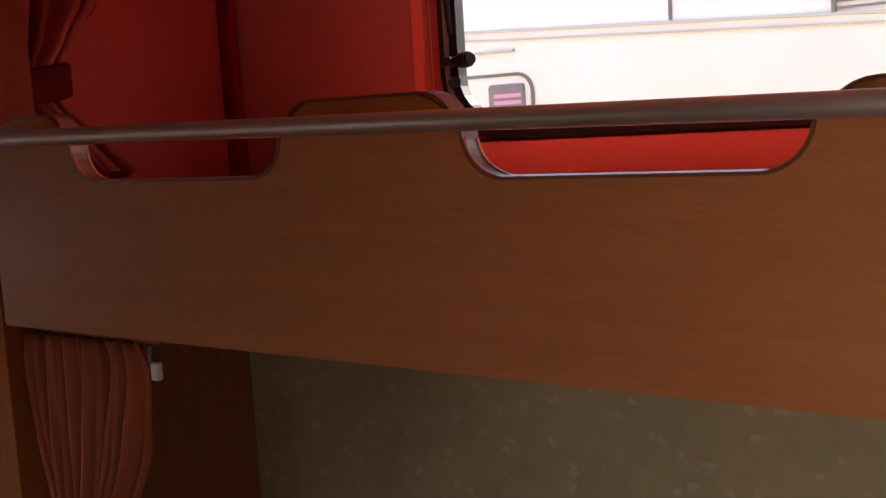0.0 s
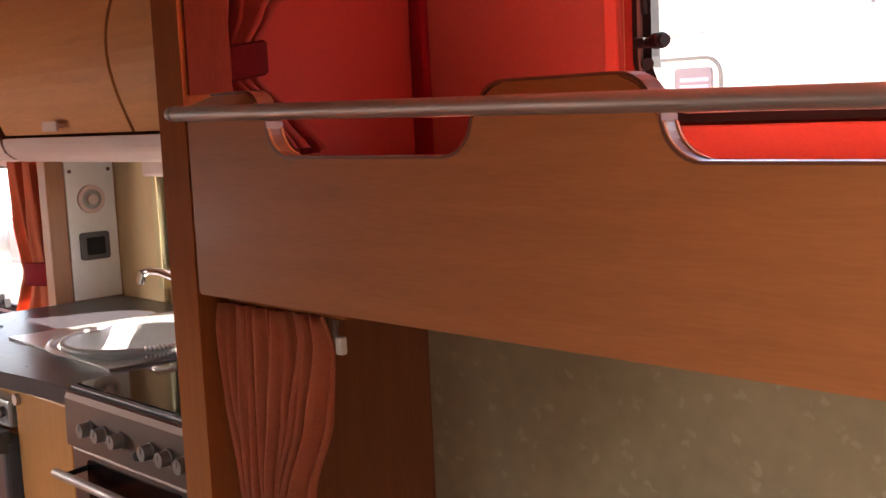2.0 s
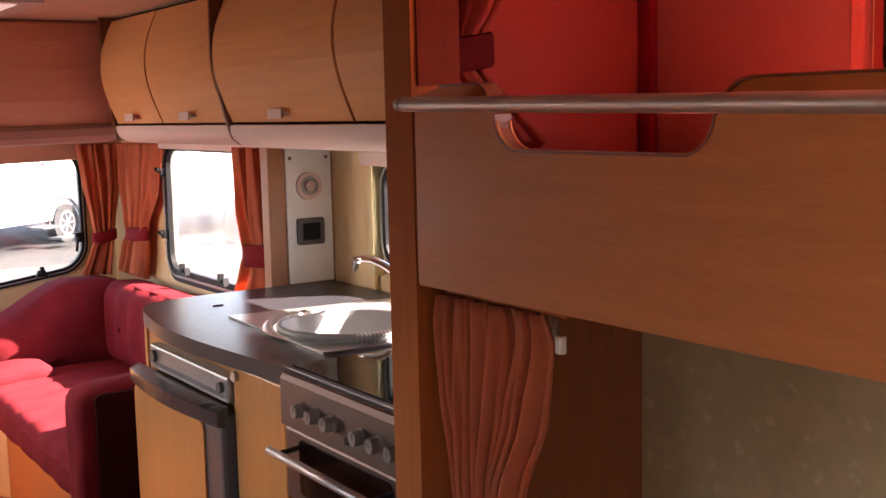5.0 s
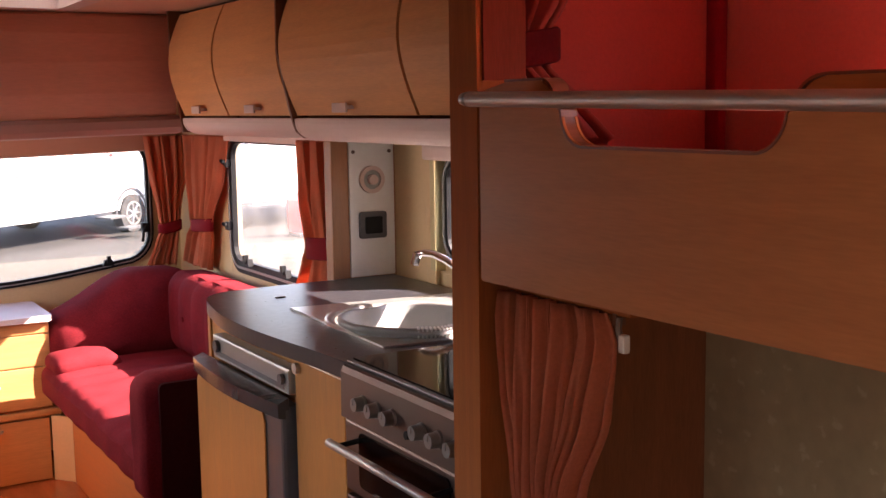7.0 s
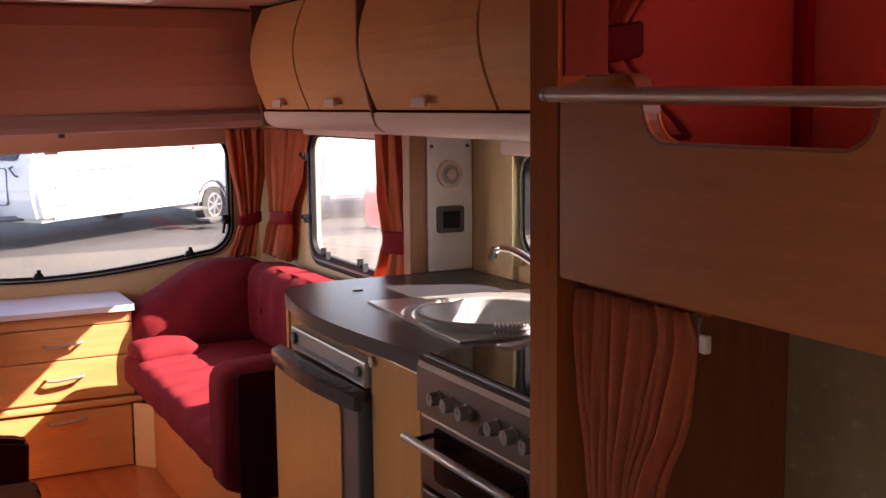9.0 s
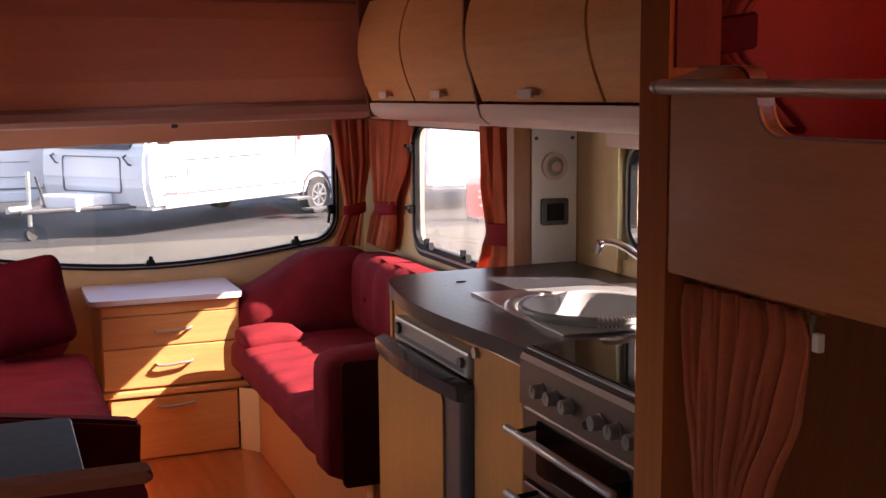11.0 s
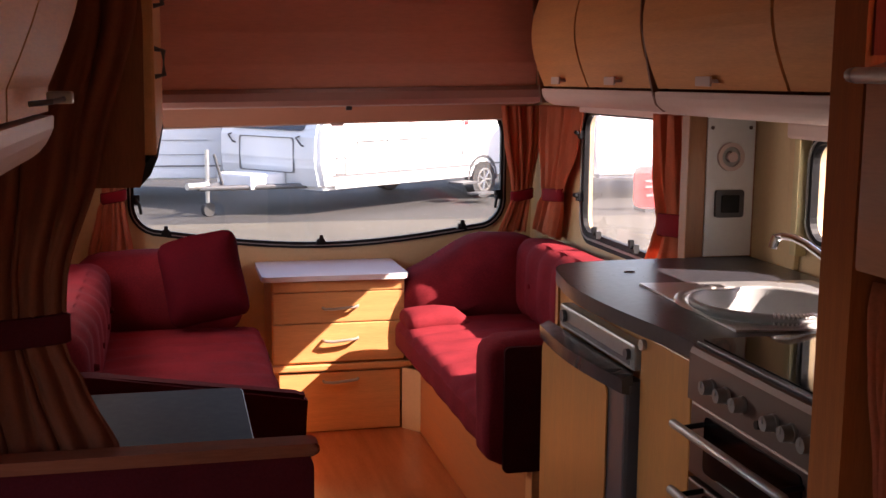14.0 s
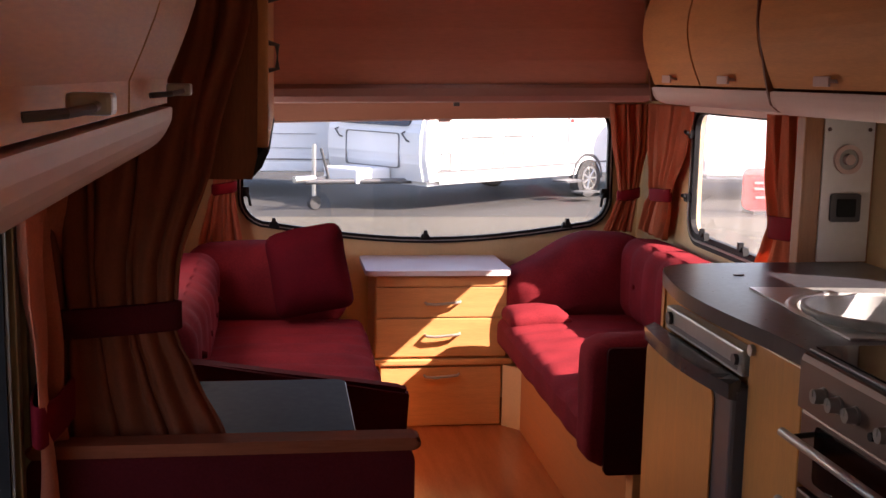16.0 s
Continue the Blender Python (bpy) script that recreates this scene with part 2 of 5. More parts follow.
def rounded(u0, u1, v0, v1, r, n=7, sag=0.0):
    """Outline of a rectangle with round corners; sag lowers the middle of the bottom edge."""
    pts = []
    for cu, cv, a0 in ((u1 - r, v1 - r, 0), (u0 + r, v1 - r, 90), (u0 + r, v0 + r, 180), (u1 - r, v0 + r, 270)):
        for k in range(n):
            a = radians(a0 + 90 * k / (n - 1))
            pts.append((cu + r * math.cos(a), cv + r * math.sin(a)))
        if a0 == 180 and sag:
            for k in range(1, 12):
                pts.append((u0 + r + (u1 - u0 - 2 * r) * k / 12, v0 - sag * math.sin(math.pi * k / 12)))
    return pts


def prism(pts, place, d0, d1, bm=None):
    """A flat outline pushed from depth d0 to d1; place(u, v, d) gives the world point."""
    b = bmesh.new() if bm is None else bm
    lo = [b.verts.new(place(u, v, d0)) for u, v in pts]
    hi = [b.verts.new(place(u, v, d1)) for u, v in pts]
    n = len(pts)
    b.faces.new(lo[::-1])
    b.faces.new(hi)
    for i in range(n):
        b.faces.new((lo[i], lo[(i + 1) % n], hi[(i + 1) % n], hi[i]))
    return b


def sheet(pts, place, d):
    """A flat acrylic sheet."""
    b = bmesh.new()
    b.faces.new([b.verts.new(place(u, v, d)) for u, v in pts])
    return b


def ring(outer, inner, place, d0, d1, bm=None):
    b = bmesh.new() if bm is None else bm
    n = len(outer)
    rows = [[b.verts.new(place(u, v, d)) for u, v in pts] for pts, d in ((outer, d0), (outer, d1), (inner, d1), (inner, d0))]
    for k in range(4):
        a, c = rows[k], rows[(k + 1) % 4]
        for i in range(n):
            j = (i + 1) % n
            try:
                b.faces.new((a[i], a[j], c[j], c[i]))
            except ValueError:
                pass
    return b


def grown(pts, g):
    cu = sum(p[0] for p in pts) / len(pts)
    cv = sum(p[1] for p in pts) / len(pts)
    out = []
    n = len(pts)
    for i in range(n):
        a, c = Vector(pts[i - 1]), Vector(pts[(i + 1) % n])
        t = (c - a)
        nn = Vector((t.y, -t.x)).normalized()
        if nn.dot(Vector(pts[i]) - Vector((cu, cv))) < 0:
            nn = -nn
        out.append((pts[i][0] + nn.x * g, pts[i][1] + nn.y * g))
    return out


def square_of(pts, u0, u1, v0, v1):
    """For each point of a rounded outline the matching point of the rectangle round it."""
    out = []
    cu, cv = (u0 + u1) / 2, (v0 + v1) / 2
    for u, v in pts:
        fu, fv = (u - cu) / ((u1 - u0) / 2), (v - cv) / ((v1 - v0) / 2)
        m = max(abs(fu), abs(fv))
        out.append((cu + fu / m * (u1 - u0) / 2, cv + fv / m * (v1 - v0) / 2))
    return out


def window(name, label, place, u0, u1, v0, v1, r, rim=0.025, sag=0.0, wall_mat=None, latches=(), depth=0.04, pane_mat=None):
    """A caravan window: filler in the wall's opening, black rubber frame, acrylic pane, catches."""
    w = thing(name, label, "window", kind="structure")
    inner = rounded(u0, u1, v0, v1, r, sag=sag)
    big = grown(inner, rim)
    part("surround", ring(square_of(big, u0 - rim - 0.03, u1 + rim + 0.03, v0 - sag - rim - 0.03, v1 + rim + 0.03), big, place, 0.001, depth), wall_mat or CREAM, w)
    part("window_frame", ring(big, inner, place, -0.012, 0.008), BLACK, w, "black rubber window frame")
    bead = grown(inner, rim * 0.45)
    part("bead", ring(grown(inner, rim * 0.62), bead, place, -0.017, -0.012), SILVERPL, w)
    pane = part("pane", sheet(grown(inner, 0.004), place, 0.005), pane_mat or PANE, w)
    pane.visible_shadow = False
    if pane.data.polygons[0].normal.dot(place(0, 0, -1) - place(0, 0, 0)) < 0:
        pane.data.flip_normals()
    for u, v in latches:
        b = prism([(u - 0.022, v - 0.011), (u + 0.022, v - 0.011), (u + 0.014, v + 0.014), (u - 0.014, v + 0.014)], place, -0.032, -0.012)
        prism([(u - 0.009, v), (u + 0.009, v), (u + 0.007, v + 0.03), (u - 0.007, v + 0.03)], place, -0.042, -0.026, b)
        part("catch", b, BLACK, w, "black window catch")
    return w


def curtain(name, label, origin, along, out, rows, pleats, material=None, band=None, band_mat=None, group="", top_tape=True, seed=1):
    """Gathered cloth: rows of (height, start, end, fold depth); along is the track's direction, out the side of the folds."""
    o, al, ou = Vector(origin), Vector(along).normalized(), Vector(out).normalized()
    c = thing(name, label, "curtain", group=group)
    rng = random.Random(seed)
    ph = [rng.uniform(-0.6, 0.6) for _ in range(pleats + 2)]
    rows = sorted(rows, reverse=True)

    def at(z):
        for (z1, a1, b1, f1), (z0, a0, b0, f0) in zip(rows, rows[1:]):
            if z >= z0:
                k = (z1 - z) / (z1 - z0)
                k = k * k * (3 - 2 * k) * 0.5 + k * 0.5
                return a1 + (a0 - a1) * k, b1 + (b0 - b1) * k, f1 + (f0 - f1) * k
        return rows[-1][1:]

    b = bmesh.new()
    nv, nu = 44, pleats * 10
    zt, zb = rows[0][0], rows[-1][0]
    grid = []
    for j in range(nv + 1):
        z = zt + (zb - zt) * j / nv
        s0, s1, fd = at(z)
        line = []
        for i in range(nu + 1):
            u = i / nu
            k = u * pleats
            w = math.sin(2 * math.pi * k + ph[int(k)] + 1.5 * noise.noise((k * 0.9, z * 3.0, seed)))
            w2 = 0.35 * math.sin(4 * math.pi * k * 0.83 + seed + z * 5)
            s = s0 + (s1 - s0) * (u + 0.25 / pleats * math.sin(2 * math.pi * k * 0.5 + seed + z * 4) * math.sin(math.pi * u))
            d = fd * (0.75 * w + w2) + 0.006 * noise.noise((u * 4, z * 6, seed * 3.1))
            line.append(b.verts.new(o + al * s + ou * d + Vector((0, 0, z - o.z + (0.006 * math.sin(k * 6.28) if j == nv else 0)))))
        grid.append(line)
    for j in range(nv):
        for i in range(nu):
            b.faces.new((grid[j][i], grid[j][i + 1], grid[j + 1][i + 1], grid[j + 1][i]))
    cloth = part("cloth", b, material or TERRA, c, smooth=True)
    so = cloth.modifiers.new("thick", "SOLIDIFY")
    so.thickness = 0.003
    if band is not None:
        z, h = band
        s0, s1, fd = at(z)
        bb = bmesh.new()
        n = 28
        ringv = []
        for zz, g in ((z - h / 2, 0.004), (z - h / 2 + 0.004, 0.009), (z + h / 2 - 0.004, 0.009), (z + h / 2, 0.004)):
            sm, hw = (s0 + s1) / 2, (s1 - s0) / 2
            ringv.append([bb.verts.new(o + al * (sm + (hw + g) * math.cos(2 * math.pi * k / n)) + ou * ((fd * 1.15 + g) * math.sin(2 * math.pi * k / n)) + Vector((0, 0, zz - o.z + 0.008 * math.cos(2 * math.pi * k / n)))) for k in range(n)])
        for a, d in zip(ringv, ringv[1:]):
            for k in range(n):
                bb.faces.new((a[k], a[(k + 1) % n], d[(k + 1) % n], d[k]))
        tb = part("tieback", bb, band_mat or CRIMSON, c, "crimson cloth tieback", smooth=True)
        tb.modifiers.new("thick", "SOLIDIFY").thickness = 0.003
    return c


def cushion(x0, x1, y0, y1, z0, z1, bevel=0.035, tuft=0.0, lines_y=0, face="z", cuts=11):
    """A padded block with rounded edges, a crowned top and sewn channels or buttons."""
    b = box(x0, x1, y0, y1, z0, z1)
    bmesh.ops.subdivide_edges(b, edges=b.edges[:], cuts=cuts, use_grid_fill=True)
    cx, cy, cz = (x0 + x1) / 2, (y0 + y1) / 2, (z0 + z1) / 2
    hx, hy, hz = (x1 - x0) / 2, (y1 - y0) / 2, (z1 - z0) / 2
    for v in b.verts:
        p = [v.co.x - cx, v.co.y - cy, v.co.z - cz]
        h = [hx, hy, hz]
        r = min(bevel, hx * 0.95, hy * 0.95, hz * 0.95)
        core = [max(-(h[i] - r), min(h[i] - r, p[i])) for i in range(3)]
        d = Vector([p[i] - core[i] for i in range(3)])
        if d.length > 1e-6:
            d = d.normalized() * r
        q = Vector(core) + d
        u, w, t = q.x / hx, q.y / hy, q.z / hz
        puff = 0.012 * (1 - u * u) * (1 - w * w)
        if face == "z" and t > 0.5:
            q.z += puff * 1.5
            if lines_y:
                q.z -= tuft * abs(math.cos(math.pi * lines_y * (w + 1) / 2)) ** 10
        if face == "x" and t > -2 and u < -0.5:
            q.x -= 0.02 * (1 - t * t) * (1 - w * w)
            if lines_y:
                q.x += tuft * abs(math.cos(math.pi * lines_y * (w + 1) / 2)) ** 10
        if face == "-x" and u > 0.5:
            q.x += 0.02 * (1 - t * t) * (1 - w * w)
            if lines_y:
                q.x -= tuft * abs(math.cos(math.pi * lines_y * (w + 1) / 2)) ** 10
        q += Vector((1, 1, 1)) * 0.004 * noise.noise((v.co.x * 9, v.co.y * 9, v.co.z * 9))
        v.co = Vector((cx, cy, cz)) + q
    return b


RW, LW, FW, BW = 1.14, -0.80, 4.70, -1.0
BUNKW = 1.0
CEILZ = 1.668


def on_right(u, v, d):
    return Vector((RW + d, u, v))


def on_bunk(u, v, d):
    return Vector((BUNKW + d, u, v))


def on_left(u, v, d):
    return Vector((LW - d, u, v))


def on_front(u, v, d):
    return Vector((u, FW + d, v))


def wall_with_holes(name, place, u0, u1, v0, v1, holes, material, label, depth=0.04):
    """Boxes of wall round rectangular openings (u0, u1, v0, v1), sorted along u."""
    b = bmesh.new()
    u = u0
    for a0, a1, b0, b1 in holes:
        prism([(u, v0), (a0, v0), (a0, v1), (u, v1)], place, 0, depth, b)
        prism([(a0, v0), (a1, v0), (a1, b0), (a0, b0)], place, 0, depth, b)
        prism([(a0, b1), (a1, b1), (a1, v1), (a0, v1)], place, 0, depth, b)
        u = a1
    prism([(u, v0), (u1, v0), (u1, v1), (u, v1)], place, 0, depth, b)
    return structure(name, b, material, label)


# ---- shell of the caravan ----
b = box(LW - 0.04, BUNKW + 0.04, BW, FW + 0.04, -0.05, 0.0)
box(BUNKW + 0.04, RW + 0.04, 1.446, FW + 0.04, -0.05, 0.0, bm=b)
structure("floor", b, FLOOR, "glossy orange-brown wood-effect vinyl floor", "floor")
HOLE = 0.055
WIN_BUNK = (0.04, 0.958, 1.352, 1.585)
WIN_KITCHEN = (1.72, 2.50, 0.985, 1.215)
WIN_SIDE = (3.08, 4.03, 0.808, 1.235)
WIN_LEFT = (1.10, 1.95, 0.62, 1.17)
WIN_LEFT_FRONT = (3.30, 4.05, 0.835, 1.215)
WIN_FRONT = (-0.50, 1.00, 0.755, 1.235)
FRONT_SAG = 0.062
# opening out of view, added to let light in
UNSEEN_DOORWAY = (-0.90, -0.30, 0.02, 1.64)


def hole(w, sag=0.0):
    return (w[0] - HOLE, w[1] + HOLE, w[2] - sag - HOLE, w[3] + HOLE)


wall_with_holes("wall_right", on_right, 1.446, FW + 0.04, 0, CEILZ + 0.05, [hole(WIN_KITCHEN), hole(WIN_SIDE)], CREAM, "cream mottled wallpapered caravan wall board")
wall_with_holes("wall_right_bunk", on_bunk, BW, 1.445, 0, CEILZ + 0.05, [hole(WIN_BUNK)], CREAM, "cream wall board behind the bunks")
wall_with_holes("wall_left", on_left, BW, FW + 0.04, 0, CEILZ + 0.05, [UNSEEN_DOORWAY, hole(WIN_LEFT), hole(WIN_LEFT_FRONT)], CREAM, "cream mottled wallpapered caravan wall board")
wall_with_holes("wall_front", on_front, LW, RW, 0, CEILZ + 0.05, [hole(WIN_FRONT, FRONT_SAG)], CREAM, "pale yellow board under and round the front window")
structure("wall_rear", box(LW, BUNKW, BW - 0.04, BW, 0, CEILZ + 0.05), CREAM, "plain cream rear wall board")
SKY = (-0.05, 0.45, 3.10, 3.52)
b = bmesh.new()
for x0, x1, y0, y1 in ((LW - 0.04, SKY[0], BW - 0.04, FW + 0.04), (SKY[1], BUNKW + 0.04, BW - 0.04, FW + 0.04), (BUNKW + 0.04, RW + 0.04, 1.446, FW + 0.04), (SKY[0], SKY[1], BW - 0.04, SKY[2]), (SKY[0], SKY[1], SKY[3], FW + 0.04)):
    box(x0, x1, y0, y1, CEILZ, CEILZ + 0.04, bm=b)
structure("ceiling", b, CEIL, "pale beige ceiling board", "ceiling")
rl = thing("rooflight", "white framed rooflight in the beige ceiling", "rooflight", (0.2, 3.3, CEILZ), kind="structure")
flat = lambda u, v, d: Vector((u, v, CEILZ + d))
inner = rounded(SKY[0] + 0.02, SKY[1] - 0.02, SKY[2] + 0.02, SKY[3] - 0.02, 0.03)
part("window_frame", ring(square_of(inner, SKY[0] - 0.03, SKY[1] + 0.03, SKY[2] - 0.03, SKY[3] + 0.03), inner, flat, -0.018, 0.05), STRIP, rl)
p = part("pane", sheet(inner, flat, 0.03), glass("rooflight_acrylic", (0.55, 0.55, 0.53), 0.2), rl)

window("window_1", "black-framed bunk window with bright daylight outside", on_bunk, *WIN_BUNK, 0.06, wall_mat=REDGLOW, rim=0.032)
window("window_2", "black-framed kitchen window beside the sink", on_right, *WIN_KITCHEN, 0.05, latches=((1.9, 0.99), (2.35, 0.99)))
window("window_3", "black-framed side window of the lounge", on_right, *WIN_SIDE, 0.06, latches=((3.52, 0.812), (3.86, 0.812)), rim=0.045, pane_mat=HAZED)
window("window_4", "pale-framed side window beside the table", on_left, *WIN_LEFT, 0.05, rim=0.022)
window("window_5", "black-framed side window of the lounge", on_left, *WIN_LEFT_FRONT, 0.06)
window("window_6", "wide black-framed front window with a bowed lower edge", on_front, *WIN_FRONT, 0.10, sag=FRONT_SAG, latches=((-0.38, 0.745), (0.235, 0.695), (0.83, 0.745)))
# side catches on the upright edges
w1 = bpy.data.objects["window_1"]
b = box(0.965, 0.99, 0.955, 0.975, 1.424, 1.438, 0.004)
rod((0.978, 0.962, 1.431), (0.958, 0.926, 1.431), 0.007, b)
rod((0.961, 0.932, 1.431), (0.952, 0.915, 1.431), 0.011, b)
rod((0.954, 0.918, 1.431), (0.949, 0.908, 1.431), 0.008, b)
rod((0.985, 0.965, 1.402), (0.965, 0.948, 1.402), 0.008, b)
rod((0.988, 0.968, 1.47), (0.982, 0.968, 1.52), 0.005, b)
part("catch", b, BLACK, w1, "black window catch")
w3 = bpy.data.objects["window_3"]
for z in (0.93, 1.16):
    b = box(1.108, 1.13, 4.035, 4.065, z - 0.016, z + 0.016, 0.004)
    rod((1.11, 4.05, z), (1.09, 4.03, z + 0.010), 0.007, b)
    part("catch", b, BLACK, w3, "black window catch")
w6 = bpy.data.objects["window_6"]
for x, s in ((-0.49, 1), (0.985, -1)):
    b = box(x - 0.014, x + 0.014, 4.665, 4.69, 0.86, 0.9, 0.004)
    tube(((x, 4.67, 0.885), (x + 0.012 * s, 4.655, 0.86), (x + 0.018 * s, 4.65, 0.825)), 0.006, b)
    part("catch", b, BLACK, w6, "black window catch")
# pale upright beside the kitchen window and reeded blind rail
structure("trim_kitchen_window", box(1.124, 1.139, 2.555, 2.60, 0.90, 1.245, 0.004), CREAM, "cream upright board beside the kitchen window", "trim")
bl = thing("window_blind", "cream blind cassette over the kitchen window", "blind", (1.12, 2.1, 1.25))
part("cassette", box(1.085, 1.138, 1.66, 2.552, 1.222, 1.262, 0.008), STRIP, bl)
part("side_rail", box(1.108, 1.138, 2.525, 2.552, 0.94, 1.222, 0.003), shade("gold_rail", (0.55, 0.46, 0.25), 0.35, metal=0.6, var=0.05), bl)
bl = thing("window_blind", "olive-gold blind rail beside the table window", "blind", (-0.79, 2.03, 0.9))
OLIVE = shade("olive_rail", (0.30, 0.26, 0.16), 0.4, metal=0.4, var=0.06)
for y0, y1, x1 in ((1.985, 2.010, -0.776), (2.011, 2.050, -0.785), (2.051, 2.072, -0.776)):
    part("side_rail", box(-0.797, x1, y0, y1, 0.52, 1.235, 0.003), OLIVE, bl)
bl = thing("window_blind", "cream blind cassette over the lounge window", "blind", (1.12, 3.7, 1.25))
part("cassette", box(1.09, 1.138, 3.02, 4.0, 1.243, 1.268, 0.006), STRIP, bl)

# partition between bunk and kitchen: wood, red bounce light coloured in above the bunk
PX, PY = 0.503, 1.445
structure("wall_partition", box(0.531, RW - 0.001, PY + 0.002, PY + 0.022, 0, CEILZ), DARKWOOD, "brown wooden partition between bunk and kitchen")
post = prism([(0.456, 1.303), (0.461, 1.305), (0.500, 1.436), (0.504, 1.449), (0.53, 1.449), (0.53, 1.303)], lambda u, v, d: Vector((u, v, d)), 0, CEILZ)
structure("trim_partition_edge", post, POST_SHADED, "beech end post of the partition", "trim")
structure("wall_bunk_end", box(0.531, BUNKW - 0.010, PY - 0.012, PY - 0.003, 1.16, CEILZ), REDGLOW, "end wall of the upper bunk with red bounce light in its colour")
y0, y1, z0, z1 = hole(WIN_BUNK)
b = ring([(BW, 1.16), (PY - 0.013, 1.16), (PY - 0.013, CEILZ), (BW, CEILZ)], [(y0, z0), (y1, z0), (y1, z1), (y0, z1)], on_bunk, -0.009, -0.001)
structure("wall_bunk_side", b, REDGLOW_SIDE, "side wall of the upper bunk with lighter red bounce light in its colour")
# shade in the bunk's corner, built as a dark crimson strip
structure("trim_bunk_corner_shade", box(BUNKW - 0.030, BUNKW - 0.010, PY - 0.045, PY - 0.013, 1.17, CEILZ - 0.01, 0.008), CRIMSON, "crimson corner strip standing in for the corner's shade", "trim")
# sheet added over the post; the bunk's red glow and shade are its colour
structure("trim_post_red_shade", box(0.464, 0.529, 1.2985, 1.3025, 1.386, CEILZ - 0.002), shade("post_red_shade", (0.15, 0.036, 0.022), 0.8, spec=0.02, var=0.2, scale=5, grain=(8, 8, 0.8)), "sheet over the post's bunk side with red glow and shade in its colour", "trim")
b = bmesh.new()
box(BUNKW - 0.008, BUNKW - 0.001, BW, PY - 0.003, 0.0, 1.10, bm=b)
structure("wall_lower_bunk", b, WALLPAPER, "beige patterned wallpaper beside the lower bunk")

structure("trim_bunk_window", box(BUNKW - 0.016, BUNKW - 0.0095, 1.016, 1.036, 1.325, CEILZ - 0.004, 0.002), MATTCLOTH, "pale red piping strip beside the bunk window", "trim")

# lit wall below the window: added strip, the brightness is in its pale colour
structure("trim_bunk_sill_glow", box(BUNKW - 0.019, BUNKW - 0.0095, BW + 0.4, 1.012, 1.165, 1.316, 0.004), MATTCLOTH, "strip of wall under the bunk window with bounce light in its colour", "trim")

# ---- upper bunk ----
bunk = thing("bunk_bed", "beech upper bunk with a notched guard board and satin rail", "bunk bed", (0.46, 0.6, 1.13))


def guard_outline():
    pts = [(-0.6, 1.128), (1.302, 1.128), (1.302, 1.372)]

    def arc(c, r, a0, a1, n=8):
        return [(c[0] + r * math.cos(radians(a0 + (a1 - a0) * k / n)), c[1] + r * math.sin(radians(a0 + (a1 - a0) * k / n))) for k in range(n + 1)]

    pts += [(1.24, 1.383), (1.20, 1.383)]
    pts += arc((1.165, 1.357), 0.026, 90, 180)[:-1]
    for l, rt, zb in ((1.128, 0.790, 1.305), (0.575, 0.270, 1.300), (-0.03, -0.33, 1.300)):
        pts += [(l + 0.004, 1.35)]
        pts += [(l - 0.042 + 0.042 * math.cos(a), zb + 0.042 - 0.042 * math.sin(a)) for a in [radians(90 * k / 8) for k in range(9)]]
        pts += [(rt + 0.042 - 0.042 * math.sin(a), zb + 0.042 - 0.042 * math.cos(a)) for a in [radians(90 * k / 8) for k in range(9)]]
        top = 1.376 if l > 1 else 1.363
        pts += [(rt - 0.004, 1.35)]
        pts += [(rt - 0.008 - 0.035 + 0.035 * math.cos(a), top - 0.028 + 0.028 * math.sin(a)) for a in [radians(90 * k / 6) for k in range(7)]]
        nxt = {1.128: 0.583, 0.575: -0.02, -0.03: -0.6}[l]
        if nxt > -0.5:
            pts += [(nxt + 0.035 - 0.035 * math.sin(a), top - 0.028 + 0.028 * math.cos(a)) for a in [radians(90 * k / 6) for k in range(7)]]
        else:
            pts += [(-0.6, top)]
    out = []
    for q in pts:
        if not out or (Vector(q) - Vector(out[-1])).length > 1e-4:
            out.append(q)
    return out


guard = guard_outline()
bx = lambda u, v, d: Vector((0.457 + d, u, v))
b = prism(guard, bx, 0, 0.022)
bmesh.ops.bevel(b, geom=[e for e in b.edges if abs(e.verts[0].co.x - e.verts[1].co.x) < 1e-5], offset=0.0035, segments=2, affect="EDGES")
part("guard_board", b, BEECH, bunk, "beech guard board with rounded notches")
b = bmesh.new()
prev = None
for i, (u, v) in enumerate(guard):
    along = Vector(guard[(i + 1) % len(guard)]) - Vector(guard[i - 1])
    out = Vector((along.y, -along.x)).normalized() * 0.0025
    if v < 1.29 or u > 1.29:
        prev = None
        continue
    cur = [b.verts.new(bx(u + out.x, v + out.y, d)) for d in (-0.001, 0.023)]
    if prev:
        b.faces.new((prev[0], prev[1], cur[1], cur[0]))
    prev = cur
eg = part("edge_strip", b, EDGE, bunk, "dark brown edging strip")
eg.modifiers.new("thick", "SOLIDIFY").thickness = 0.003
part("rail", rod((0.41, 1.250, 1.3620), (0.41, -0.55, 1.3359), 0.0090, n=24), SATIN, bunk, "satin metal safety rail", smooth=True)
part("end_cap", rod((0.41, 1.262, 1.3622), (0.41, 1.247, 1.3620), 0.0075, n=20, r2=0.0096), SILVERPL, bunk, smooth=True)
for y in (1.22, 0.68, 0.10):
    part("bracket", rod((0.41, y, 1.3620 - (1.25 - y) * 0.0145), (0.458, y, 1.3620 - (1.25 - y) * 0.0145), 0.006), SATIN, bunk)
part("base_board", box(0.4795, BUNKW - 0.01, -0.6, 1.30, 1.135, 1.152), DARKWOOD, bunk)
